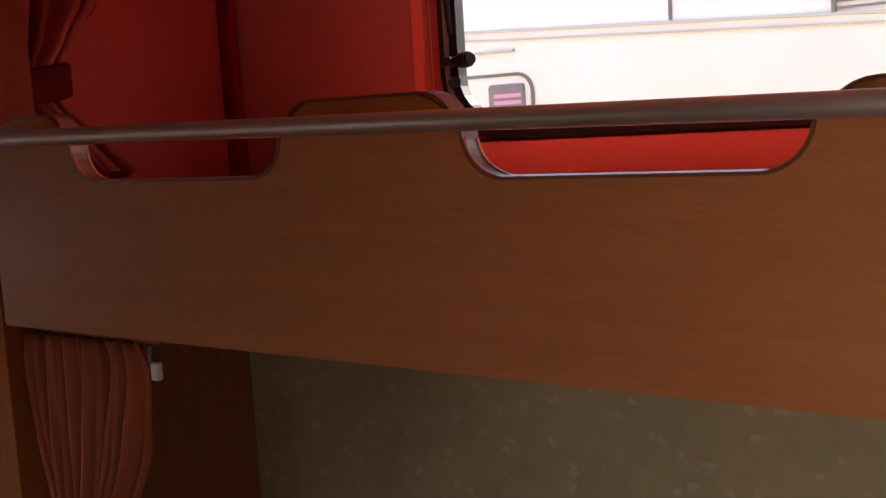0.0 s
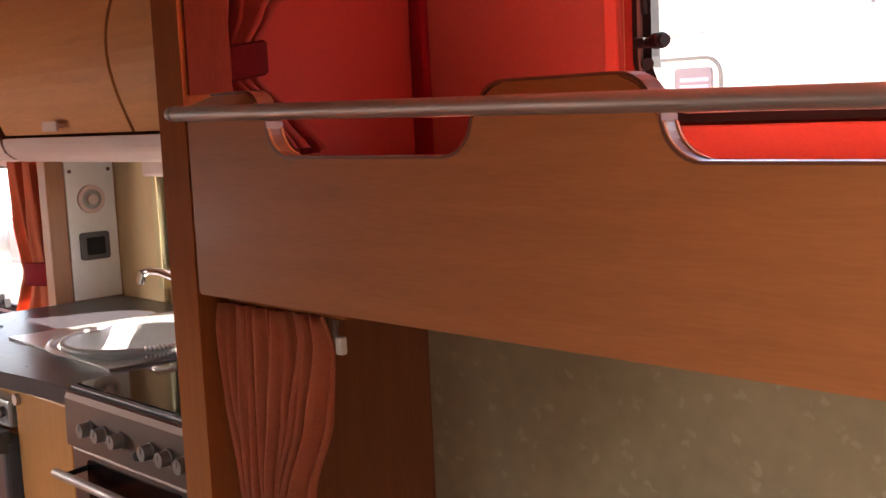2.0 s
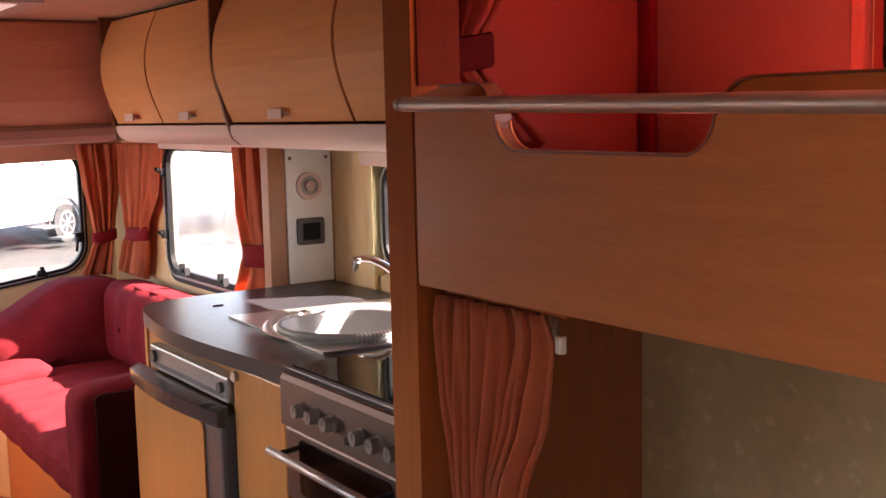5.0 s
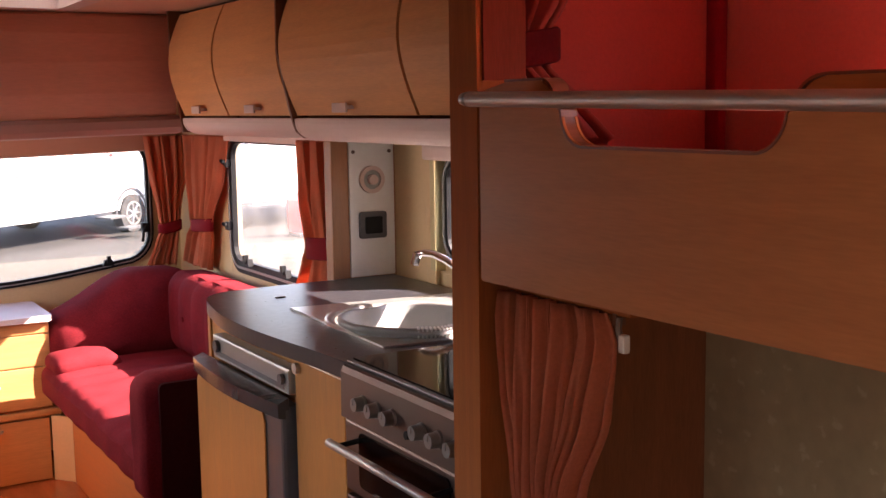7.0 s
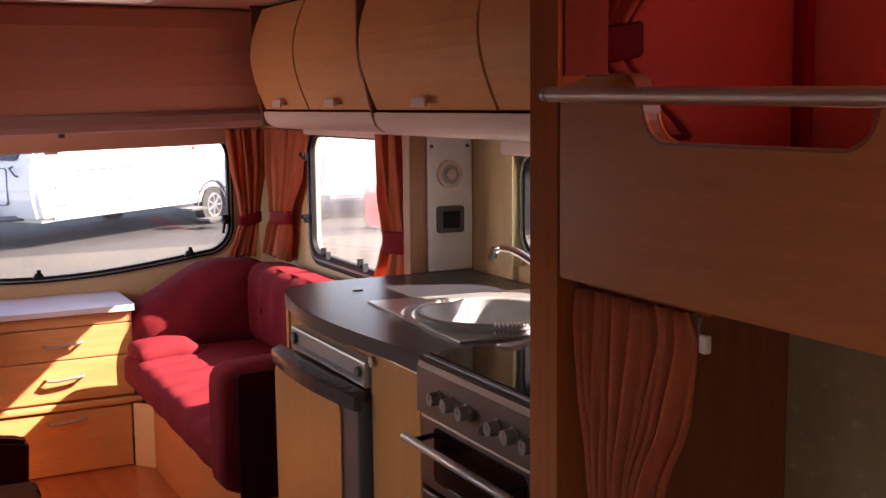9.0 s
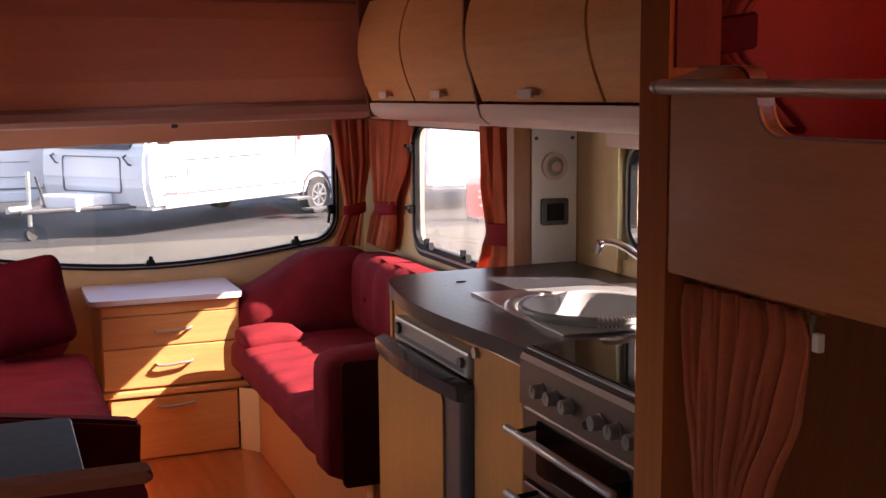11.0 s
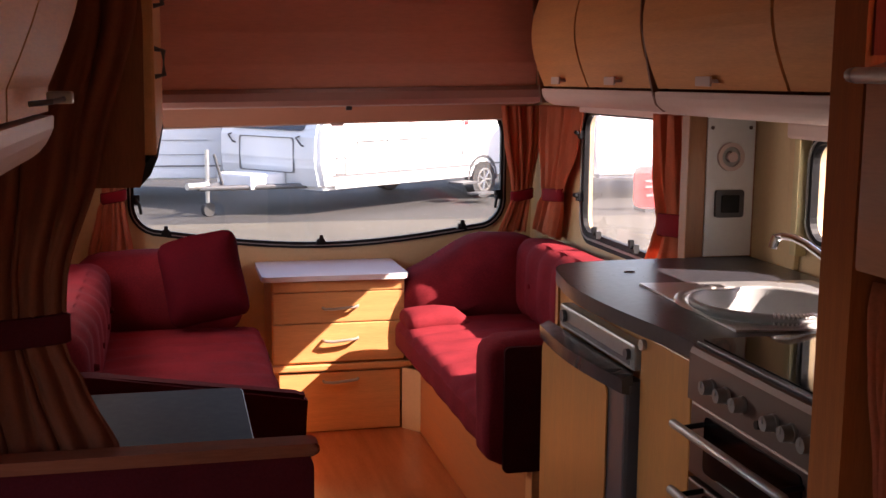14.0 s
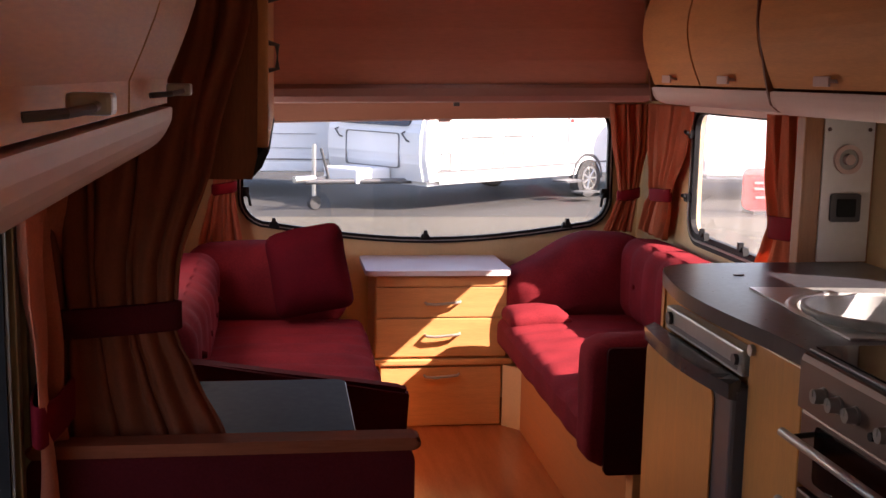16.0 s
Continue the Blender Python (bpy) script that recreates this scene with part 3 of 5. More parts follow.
mt = thing("mattress", "red cloth-covered mattress in the upper bunk", "mattress", (0.8, 0.5, 1.155))
part("cover", cushion(0.50, BUNKW - 0.025, -0.58, 1.40, 1.154, 1.232, 0.035), MATTCLOTH, mt, smooth=True)
# far end of the bunk, closed out of sight
structure("wall_bunk_foot", box(0.45, BUNKW - 0.011, -0.64, -0.61, 0, CEILZ), DARKWOOD, "brown wooden partition at the bunk's foot")

# red curtain tied back in the bunk's corner
curtain("bunk_curtain", "red-orange bunk curtain gathered by a dark red tieback", (0.575, 1.405, 1.66), (1, 0, 0), (0, -1, 0),
        [(1.66, -0.03, 0.17, 0.022), (1.55, -0.035, 0.155, 0.026), (1.50, -0.02, 0.11, 0.022), (1.455, -0.025, 0.078, 0.016), (1.41, -0.025, 0.078, 0.015), (1.36, 0.02, 0.13, 0.022), (1.30, 0.05, 0.19, 0.024)], 5, band=(1.432, 0.05), seed=3, material=shade("bunk_cloth", (0.23, 0.035, 0.024), 0.85, var=0.14, scale=14, fine=220, bump=0.25), band_mat=REDDK)
# terracotta curtain of the lower bunk
curtain("lower_bunk_curtain", "terracotta curtain gathered at the end of the lower bunk", (0.488, 1.29, 1.10), (0, -1, 0), (-1, 0, 0),
        [(1.114, -0.006, 0.205, 0.007), (1.085, -0.004, 0.218, 0.013), (0.985, 0.010, 0.198, 0.020), (0.88, 0.036, 0.148, 0.022), (0.80, 0.055, 0.115, 0.020), (0.74, 0.055, 0.105, 0.016), (0.4, 0.03, 0.18, 0.025)], 11, seed=7)
tr = thing("curtain_track", "dark curtain track under the bunk with white stop", "curtain track", (0.5, 1.1, 1.12))
part("track", box(0.497, 0.513, 1.05, 1.295, 1.113, 1.125), POST_SHADED, tr)
for k in range(9):
    part("hook", box(0.495, 0.51, 1.285 - k * 0.026 - 0.004, 1.285 - k * 0.026 + 0.003, 1.100, 1.114), EDGE, tr)
part("stop", box(0.494, 0.504, 1.057, 1.069, 1.070, 1.092, 0.003), WHITEPL, tr, "white plastic end stop")
part("stop_arm", tube(((0.50, 1.072, 1.11), (0.498, 1.072, 1.098), (0.498, 1.068, 1.085)), 0.004), STEEL, tr)

# ---- kitchen ----
KX = 0.54
worktop_pts = [(1.128, 1.472), (0.540, 1.472), (0.539, 1.90), (0.534, 2.00), (0.525, 2.09), (0.517, 2.18), (0.512, 2.27), (0.512, 2.38), (0.519, 2.48), (0.534, 2.57), (0.550, 2.65), (0.575, 2.72), (0.615, 2.76), (0.69, 2.78), (0.80, 2.788), (0.92, 2.79), (1.128, 2.79)]


def flowing(pts, n=4):
    """Points of a smooth curve through the given ones."""
    out = []
    for i in range(len(pts) - 1):
        p0, p1, p2, p3 = (Vector(pts[max(0, min(len(pts) - 1, k))]) for k in (i - 1, i, i + 1, i + 2))
        for k in range(n):
            t = k / n
            q = 0.5 * (2 * p1 + (p2 - p0) * t + (2 * p0 - 5 * p1 + 4 * p2 - p3) * t * t + (3 * p1 - p0 - 3 * p2 + p3) * t ** 3)
            out.append((q.x, q.y))
    return out + [tuple(pts[-1])]


worktop_pts = worktop_pts[:2] + flowing(worktop_pts[2:-1]) + worktop_pts[-1:]
# worktop is built round the sink's cut-out
wt = thing("worktop", "dark slate laminate worktop with a waved front edge", "worktop", (0.8, 2.1, 0.88))


def disc_cut(b, outer, inner, z0, z1):
    """Slab between an outline and an opening in it, by matched rays from the opening's middle."""
    cx = sum(p[0] for p in inner) / len(inner)
    cy = sum(p[1] for p in inner) / len(inner)

    def cast(a):
        d = Vector((math.cos(a), math.sin(a)))
        best = None
        for i in range(len(outer)):
            p, q = Vector(outer[i]) - Vector((cx, cy)), Vector(outer[(i + 1) % len(outer)]) - Vector((cx, cy))
            e = q - p
            den = d.x * e.y - d.y * e.x
            if abs(den) < 1e-9:
                continue
            t = (p.x * e.y - p.y * e.x) / den
            s = (p.x * d.y - p.y * d.x) / den
            if t > 0 and -1e-6 <= s <= 1 + 1e-6 and (best is None or t < best):
                best = t
        return (cx + d.x * best, cy + d.y * best)

    angs = sorted(set([round(math.atan2(p[1] - cy, p[0] - cx), 5) for p in outer] + [round(-math.pi + 2 * math.pi * k / 96, 5) for k in range(96)]))
    inn = [(cx + math.cos(a) * hole_r(a), cy + math.sin(a) * hole_r(a)) for a in angs]
    return ring([cast(a) for a in angs], inn, lambda u, v, d: Vector((u, v, d)), z0, z1, b)


BOWL = (0.835, 2.155)


def hole_r(a):
    """Rounded oval of the sink bowl."""
    c, s = math.cos(a), math.sin(a)
    return 1 / math.sqrt((c / 0.165) ** 2 + (s / 0.185) ** 2)


inner = [(BOWL[0] + math.cos(a) * hole_r(a), BOWL[1] + math.sin(a) * hole_r(a)) for a in [2 * math.pi * k / 96 for k in range(96)]]
part("top", disc_cut(bmesh.new(), worktop_pts, inner, 0.868, 0.90), WORKTOP, wt)
b = bmesh.new()
for p, q in zip(worktop_pts[1:], worktop_pts[2:-2]):
    d = Vector((q[1] - p[1], -(q[0] - p[0]))).normalized() * -0.0015
    vs = [b.verts.new((p[0] + d.x, p[1] + d.y, 0.869)), b.verts.new((q[0] + d.x, q[1] + d.y, 0.869)), b.verts.new((q[0] + d.x, q[1] + d.y, 0.899)), b.verts.new((p[0] + d.x, p[1] + d.y, 0.899))]
    b.faces.new(vs)
part("edge_band", b, shade("grey_edging", (0.050, 0.046, 0.046), 0.3, var=0.15), wt, "satin slate edge band", smooth=False)
part("flap_hinge", box(0.705, 0.730, 2.604, 2.612, 0.9, 0.9025, 0.001), STEEL, wt)

sk = thing("sink", "stainless steel sink with ribbed bowl and drainer plate", "sink", (BOWL[0], BOWL[1], 0.9))
plate = [(0.650, 1.945), (1.06, 1.900), (1.08, 2.40), (0.93, 2.415), (0.672, 2.440)]
b = disc_cut(bmesh.new(), plate, inner, 0.9005, 0.9045)
part("plate", b, SINKST, sk)
b = bmesh.new()
rings = []
for g, z in ((1.14, 0.9046), (1.12, 0.909), (1.04, 0.908), (1.0, 0.900), (0.985, 0.86), (0.95, 0.79), (0.6, 0.775), (0.1, 0.772)):
    rings.append([b.verts.new((BOWL[0] + math.cos(a) * hole_r(a) * g, BOWL[1] + math.sin(a) * hole_r(a) * g, z)) for a in [2 * math.pi * k / 96 for k in range(96)]])
for r0, r1 in zip(rings, rings[1:]):
    for k in range(96):
        b.faces.new((r0[k], r0[(k + 1) % 96], r1[(k + 1) % 96], r1[k]))
b.faces.new(rings[-1])
part("bowl", b, SINKST, sk, smooth=True)
wb = thing("washing_up_bowl", "grey waisted washing-up bowl with ribbed grips in the sink", "bowl", (BOWL[0], BOWL[1], 0.8))
TUB = (0.800, 2.108)
BOWLGREY = shade("bowl_grey", (0.30, 0.30, 0.295), 0.35, metal=0.0, var=0.05, scale=15)


def bowl_r(a):
    """Waisted outline, narrower at the grips."""
    a = (a + math.pi) % (2 * math.pi) - math.pi
    grip = 0.013 * math.exp(-((a + 1.75) / 0.30) ** 2)
    waist = 0.024 * math.exp(-((a - 1.72) / 0.24) ** 2)
    lobe = 0.016 * math.exp(-((a - 1.05) / 0.35) ** 2)
    return 0.150 + grip - waist + lobe


b = bmesh.new()
rings = []
for g, z in ((0.78, 0.785), (0.90, 0.86), (0.955, 0.905), (0.965, 0.910), (1.0, 0.911), (1.012, 0.918), (1.005, 0.924), (0.95, 0.925), (0.925, 0.918), (0.88, 0.86), (0.76, 0.80), (0.2, 0.793)):
    rings.append([b.verts.new((TUB[0] + math.cos(a) * bowl_r(a) * g, TUB[1] + math.sin(a) * bowl_r(a) * g, z)) for a in [2 * math.pi * k / 96 for k in range(96)]])
for r0, r1 in zip(rings, rings[1:]):
    for k in range(96):
        b.faces.new((r0[k], r0[(k + 1) % 96], r1[(k + 1) % 96], r1[k]))
b.faces.new(rings[0])
b.faces.new(rings[-1])
part("tub", b, BOWLGREY, wb, smooth=True)
for k in range(11):
    a = -1.98 + 0.052 * k
    r = bowl_r(a)
    tip = (TUB[0] + math.cos(a) * r * 0.950, TUB[1] + math.sin(a) * r * 0.950, 0.926)
    bend = (TUB[0] + math.cos(a) * r * 1.010, TUB[1] + math.sin(a) * r * 1.010, 0.923)
    heel = (TUB[0] + math.cos(a) * r * 0.985, TUB[1] + math.sin(a) * r * 0.985, 0.906)
    part("rib", tube((tip, bend, heel), 0.0024, n=6), SINKST, wb)
tp = thing("tap", "chrome swan-neck kitchen tap", "tap", (1.06, 2.26, 0.9))
part("base", rod((1.035, 2.12, 0.905), (1.035, 2.12, 0.945), 0.022, n=20, r2=0.016), CHROME, tp, smooth=True)
part("spout", tube([(1.033, 2.125, 0.935), (1.02, 2.15, 0.952), (1.0, 2.19, 0.974), (0.985, 2.22, 0.994), (0.97, 2.25, 1.012), (0.957, 2.277, 1.022), (0.948, 2.302, 1.023), (0.941, 2.328, 1.016)], 0.0085, n=14), CHROME, tp, smooth=True)
part("nozzle", rod((0.943, 2.325, 1.021), (0.939, 2.333, 0.994), 0.0105, n=14), CHROME, tp)
part("lever", tube([(1.035, 2.12, 0.945), (1.05, 2.09, 0.962), (1.065, 2.06, 0.97)], 0.006), CHROME, tp, smooth=True)

# fridge
HANDLEGR = shade("handle_grey", (0.055, 0.054, 0.055), 0.22, var=0.08, scale=20)
fr = thing("fridge", "fridge with grey-framed wood-faced door and vent strip", "fridge", (0.8, 2.36, 0.0))
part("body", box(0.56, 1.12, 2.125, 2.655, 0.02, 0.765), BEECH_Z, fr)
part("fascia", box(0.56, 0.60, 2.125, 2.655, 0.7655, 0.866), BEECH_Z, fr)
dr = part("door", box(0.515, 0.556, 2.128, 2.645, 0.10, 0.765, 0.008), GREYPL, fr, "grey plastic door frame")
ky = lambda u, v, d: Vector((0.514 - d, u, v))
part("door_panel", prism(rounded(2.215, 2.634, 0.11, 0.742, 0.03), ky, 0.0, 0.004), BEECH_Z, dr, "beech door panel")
b = bmesh.new()
for k in range(13):
    y = 2.128 + 0.517 * k / 12
    h = 0.008 + 0.018 * math.sin(math.pi * k / 12)
    b.verts.new((0.514 - h, y, 0.772))
    b.verts.new((0.516 - h * 1.1, y, 0.742))
    b.verts.new((0.53, y, 0.738))
    b.verts.new((0.53, y, 0.782))
b.verts.ensure_lookup_table()
for k in range(12):
    for i in range(4):
        b.faces.new([b.verts[j] for j in (k * 4 + i, k * 4 + (i + 1) % 4, k * 4 + 4 + (i + 1) % 4, k * 4 + 4 + i)])
b.faces.new([b.verts[j] for j in (0, 1, 2, 3)])
b.faces.new([b.verts[j] for j in (51, 50, 49, 48)])
part("handle", b, HANDLEGR, dr, "bowed grey plastic handle", smooth=False)
vt = part("vent_strip", box(0.527, 0.558, 2.120, 2.56, 0.788, 0.842, 0.006), SILVERPL, fr, "silver control strip")
part("vent_slot", box(0.5265, 0.529, 2.14, 2.54, 0.796, 0.806), GREYPL, vt)
part("switch", rod((0.527, 2.525, 0.818), (0.518, 2.525, 0.818), 0.014), GREYPL, vt)
part("switch", rod((0.527, 2.145, 0.818), (0.518, 2.145, 0.818), 0.011), GREYPL, vt)
part("plinth", box(0.56, 0.575, 2.13, 2.65, 0.0, 0.098), DARKWOOD, fr)
part("side_panel", box(0.555, 1.12, 2.656, 2.672, 0.0, 0.866), BEECH_Z, fr)

# narrow cabinet
cb = thing("kitchen_cabinet", "narrow beech kitchen cabinet with a satin push latch", "cabinet", (0.8, 2.0, 0.0))
part("body", box(0.556, 1.12, 1.885, 2.118, 0.02, 0.765), BEECH_Z, cb)
part("fascia", box(0.556, 0.60, 1.885, 2.118, 0.7655, 0.866), BEECH_Z, cb)
d2 = part("door", box(0.538, 0.5555, 1.889, 2.112, 0.06, 0.866, 0.003), BEECH_Z, cb)
part("latch", rod((0.538, 2.095, 0.848), (0.529, 2.095, 0.848), 0.011, n=16), SATIN, d2, "small satin push latch")

# cooker
KNOB = shade("knob_grey", (0.26, 0.25, 0.24), 0.4, metal=0.5, var=0.05)
ck = thing("cooker", "brushed steel cooker with six knobs and black oven doors", "cooker", (0.8, 1.66, 0.0))
Y0, Y1 = 1.472, 1.879
part("body", box(0.565, 1.12, Y0, Y1, 0.06, 0.866), GREYPL, ck)
b = prism([(0.527, 0.804), (0.528, 0.886), (0.533, 0.896), (0.545, 0.901), (0.57, 0.901), (0.57, 0.804)], lambda u, v, d: Vector((u, d, v)), Y0, Y1)
fp = part("control_panel", b, STEEL, ck, "brushed steel control panel")
for i, y in enumerate((1.789, 1.738, 1.683, 1.585, 1.533, 1.479)):
    kb = rod((0.529, y, 0.846), (0.523, y, 0.846), 0.0145, n=24)
    rod((0.524, y, 0.846), (0.507, y, 0.846), 0.0128, kb, n=24, r2=0.0118)
    box(0.5055, 0.5075, y - 0.0012, y + 0.0012, 0.846, 0.856, bm=kb)
    part("knob", kb, KNOB, fp, "grey metal-finish knob")
part("igniter", rod((0.529, 1.627, 0.830), (0.520, 1.627, 0.830), 0.007, n=14), BLACK, fp)
for zt, zb, hz in ((0.800, 0.668, 0.768), (0.660, 0.14, 0.649)):
    od = part("oven_door", box(0.533, 0.566, Y0 + 0.002, Y1 - 0.002, zb, zt, 0.005), STEEL, ck, "steel oven door with black glass")
    part("door_glass", prism(rounded(Y0 + 0.035, Y1 - 0.062, zb + 0.02, zt - 0.012, 0.012), lambda u, v, d: Vector((0.5325 - d, u, v)), 0.0, 0.003), OVENGL, od, "black oven glass")
    part("handle", rod((0.487, Y1 - 0.030, hz), (0.487, Y0 + 0.008, hz), 0.0080, n=16), SATIN, od, "satin steel bar handle", smooth=True)
    for y in (Y1 - 0.060, Y0 + 0.035):
        part("handle_post", rod((0.487, y, hz), (0.534, y, hz + 0.004), 0.0048), BLACK, od)
part("plinth", box(0.56, 0.58, Y0, Y1, 0.0, 0.13), DARKWOOD, ck)
hb = part("hob", box(0.552, 1.06, Y0 + 0.004, Y1 - 0.004, 0.9005, 0.9085), HOB, ck, "black glass hob lid")
part("hob_trim", box(0.540, 0.5515, Y0 + 0.002, Y1 - 0.002, 0.9005, 0.906, 0.002), GREYPL, ck)
lid = thing("splash_guard", "dark glass lid standing behind the hob", "hob lid", (1.08, 1.66, 0.912))
part("glass_lid", box(1.082, 1.09, Y0 + 0.006, Y1 - 0.006, 0.912, 1.13, 0.003), HOB, lid)
part("hinge", box(1.068, 1.095, 1.5, 1.56, 0.911, 0.925), STEEL, lid)
part("hinge", box(1.068, 1.095, 1.76, 1.82, 0.911, 0.925), STEEL, lid)
part("pan_support", tube([(0.62, 1.50, 0.913), (0.70, 1.56, 0.93), (0.90, 1.62, 0.93), (0.97, 1.62, 0.913)], 0.004), STEEL, ck)

# bulkhead with speaker and socket
structure("wall_bulkhead", box(0.955, RW - 0.001, 2.793, 2.815, 0.0, 1.30), BULK, "beech bulkhead between kitchen and lounge")
structure("trim_bulkhead", box(0.945, 0.9545, 2.787, 2.83, 0.0, 1.30, 0.004), BULK, "rounded beech edge post", "trim")
sp = thing("service_panel", "pale grey service panel on the bulkhead", "panel", (1.06, 2.785, 1.08))
part("plate", box(0.998, 1.132, 2.786, 2.792, 0.902, 1.285, 0.001), WHITEPL, sp)
for x in (1.010, 1.118):
    part("screw", rod((x, 2.786, 1.238), (x, 2.783, 1.238), 0.005), STEEL, sp)
spk = thing("wall_light", "round white spotlight base on the service panel", "light", (1.062, 2.78, 1.163))
yy = lambda u, v, d: Vector((1.062 + u, 2.7855 - d, 1.163 + v))
circ = lambda r, n=32: [(r * math.cos(2 * math.pi * k / n), r * math.sin(2 * math.pi * k / n)) for k in range(n)]
part("rim", ring(circ(0.037), circ(0.026), yy, 0.0, 0.010), STRIP, spk)
part("dish", ring(circ(0.0262), circ(0.014), yy, 0.0, 0.005), SILVERPL, spk)
part("knob", rod((1.062, 2.785, 1.163), (1.062, 2.768, 1.163), 0.0135, n=20), STRIP, spk)
so = thing("socket", "dark grey square socket plate on the service panel", "socket", (1.063, 2.78, 1.041))
sq = lambda u, v, d: Vector((1.063 + u, 2.7855 - d, 1.041 + v))
part("plate", prism(rounded(-0.040, 0.040, -0.036, 0.036, 0.008), sq, 0.0, 0.009), GREYPL, so)
part("rocker", prism(rounded(-0.025, 0.025, -0.023, 0.023, 0.004), sq, 0.009, 0.013), BLACK, so)

# ---- overhead lockers, kitchen side ----
def locker_x(z):
    """Curved front: leans back towards the ceiling."""
    k = (z - 1.337) / 0.32
    return 0.835 + 0.015 * k - 0.055 * math.sin(math.pi * min(1, max(0, k)) * 0.9)


def locker(y0, y1, label, deep=0.0, side=1):
    u = thing("overhead_locker", label, "locker", (0.98 if side > 0 else -0.6, (y0 + y1) / 2, 1.33), group="overhead lockers")

    def px(z):
        return (locker_x(z) - deep) if side > 0 else (-0.485 - (locker_x(z) - 0.835) - deep)

    wall = RW - 0.002 if side > 0 else LW + 0.002
    dz = 0.0 if side > 0 else -0.024
    zs = [1.337 + dz + (0.318 - dz) * k / 12 for k in range(13)]
    b = bmesh.new()
    rows = []
    for z in zs:
        x = px(z)
        rows.append([b.verts.new(q) for q in ((x, y0 + 0.003, z), (x, y1 - 0.003, z), (x + 0.016 * side, y1 - 0.003, z), (x + 0.016 * side, y0 + 0.003, z))])
    for r0, r1 in zip(rows, rows[1:]):
        for i in range(4):
            b.faces.new((r0[i], r0[(i + 1) % 4], r1[(i + 1) % 4], r1[i]))
    b.faces.new(rows[0])
    b.faces.new(rows[-1])
    d = part("door", b, LOCKER, u, "curved beech door")
    x = px(1.353)
    ym = (y0 + y1) / 2
    hw = 0.036 if side > 0 else 0.045
    if side < 0:
        arm = part("handle", tube(((x - 0.002, ym - hw, 1.350 + dz), (x + 0.018, ym - hw * 0.8, 1.352 + dz), (x + 0.027, ym - hw * 0.2, 1.354 + dz), (x + 0.024, ym + hw * 0.75, 1.355 + dz)), 0.0030), GREYPL, d, "bowed dark handle arm")
        part("grip", box(x + 0.008, x + 0.034, ym + hw * 0.35, ym + hw * 0.85, 1.349 + dz, 1.362 + dz, 0.003), SILVERPL, arm, "silver grip plate")
    else:
        hb_ = box(x - 0.026, x - 0.020, ym - hw, ym + hw, 1.344, 1.366, 0.002)
        for a0, a1 in ((0.5, 0.8), (-0.8, -0.5)):
            box(x - 0.022, x + 0.004, ym + hw * a0, ym + hw * a1, 1.352, 1.360, bm=hb_)
        part("handle", hb_, STRIP, d, "pale satin handle")
    part("carcass", box(min(px(1.34) + 0.03 * side, wall), max(px(1.34) + 0.03 * side, wall), y0 + 0.002, y1 - 0.002, 1.318 + dz, CEILZ - 0.004), DARKWOOD, u)
    return u


for y0, y1, lab in ((3.236, 3.640, "curved beech overhead locker above the lounge window"), (2.757, 3.230, "curved beech overhead locker beside the kitchen"), (2.123, 2.745, "wide curved beech overhead locker above the sink"), (1.47, 2.117, "curved beech overhead locker above the cooker")):
    locker(y0, y1, lab)
structure("trim_locker_joint", prism([(0.806, 1.318), (0.814, 1.296), (0.836, 1.279), (0.88, 1.280), (0.86, 1.45), (0.83, CEILZ), (0.768, CEILZ), (0.766, 1.5), (0.795, 1.36)], lambda u, v, d: Vector((u + 0.02, d, v)), 2.7465, 2.7555), EDGE, "brown dividing fin between lockers", "trim")
structure("trim_locker_end", prism([(0.80, 1.284), (1.123, 1.284), (1.123, CEILZ - 0.002), (0.765, CEILZ - 0.002), (0.77, 1.5), (0.79, 1.35)], lambda u, v, d: Vector((u + 0.030, d, v)), 3.642, 3.656), EDGE, "brown end board of the lockers", "trim")


def strip_light(y0, y1, side, lab, drop=0.0):
    s = thing("light_strip", lab, "pelmet", (0.9 * side, (y0 + y1) / 2, 1.3), group="pelmets")
    n = 9
    pts = []
    for k in range(n):
        a = radians(90 * k / (n - 1))
        pts.append((0.828 + 0.055 * (1 - math.cos(a)), 1.326 - (0.05 + drop) * math.sin(a)))
    pts = [(0.86, 1.330), (0.828, 1.330)] + pts + [(1.0, 1.272 - drop), (1.12, 1.272 - drop), (1.12, 1.285), (0.98, 1.292)]
    if side < 0:
        pts = [(-0.478 - (u - 0.828), v - 0.021) for u, v in pts if u < 1.1]
    part("cover", prism(pts, lambda u, v, d: Vector((u, d, v)), y0 + 0.012, y1 - 0.012), STRIP, s, smooth=False)
    for ya, yb in ((y0, y0 + 0.0115), (y1 - 0.0115, y1)):
        part("end_cap", prism([(u, v + (0.0015 if v < 1.29 else -0.0015)) for u, v in pts], lambda u, v, d: Vector((u, d, v)), ya, yb), STRIP, s)
    return s


strip_light(2.757, 3.640, 1, "pale plastic pelmet under the lounge lockers")
strip_light(1.47, 2.745, 1, "pale plastic pelmet under the kitchen lockers", 0.004)

# ---- front overhead panel ----
PYF = 3.75
pts = [(PYF, 1.325), (PYF - 0.005, 1.40), (PYF + 0.0, 1.50), (PYF + 0.012, 1.60), (PYF + 0.03, 1.655), (PYF + 0.04, CEILZ - 0.003), (FW - 0.002, CEILZ - 0.003), (FW - 0.002, 1.25), (PYF + 0.06, 1.262), (PYF + 0.06, 1.325)]
fp = thing("front_overhead_panel", "brown curved board above the front window", "panel", (0.2, PYF, 1.3))
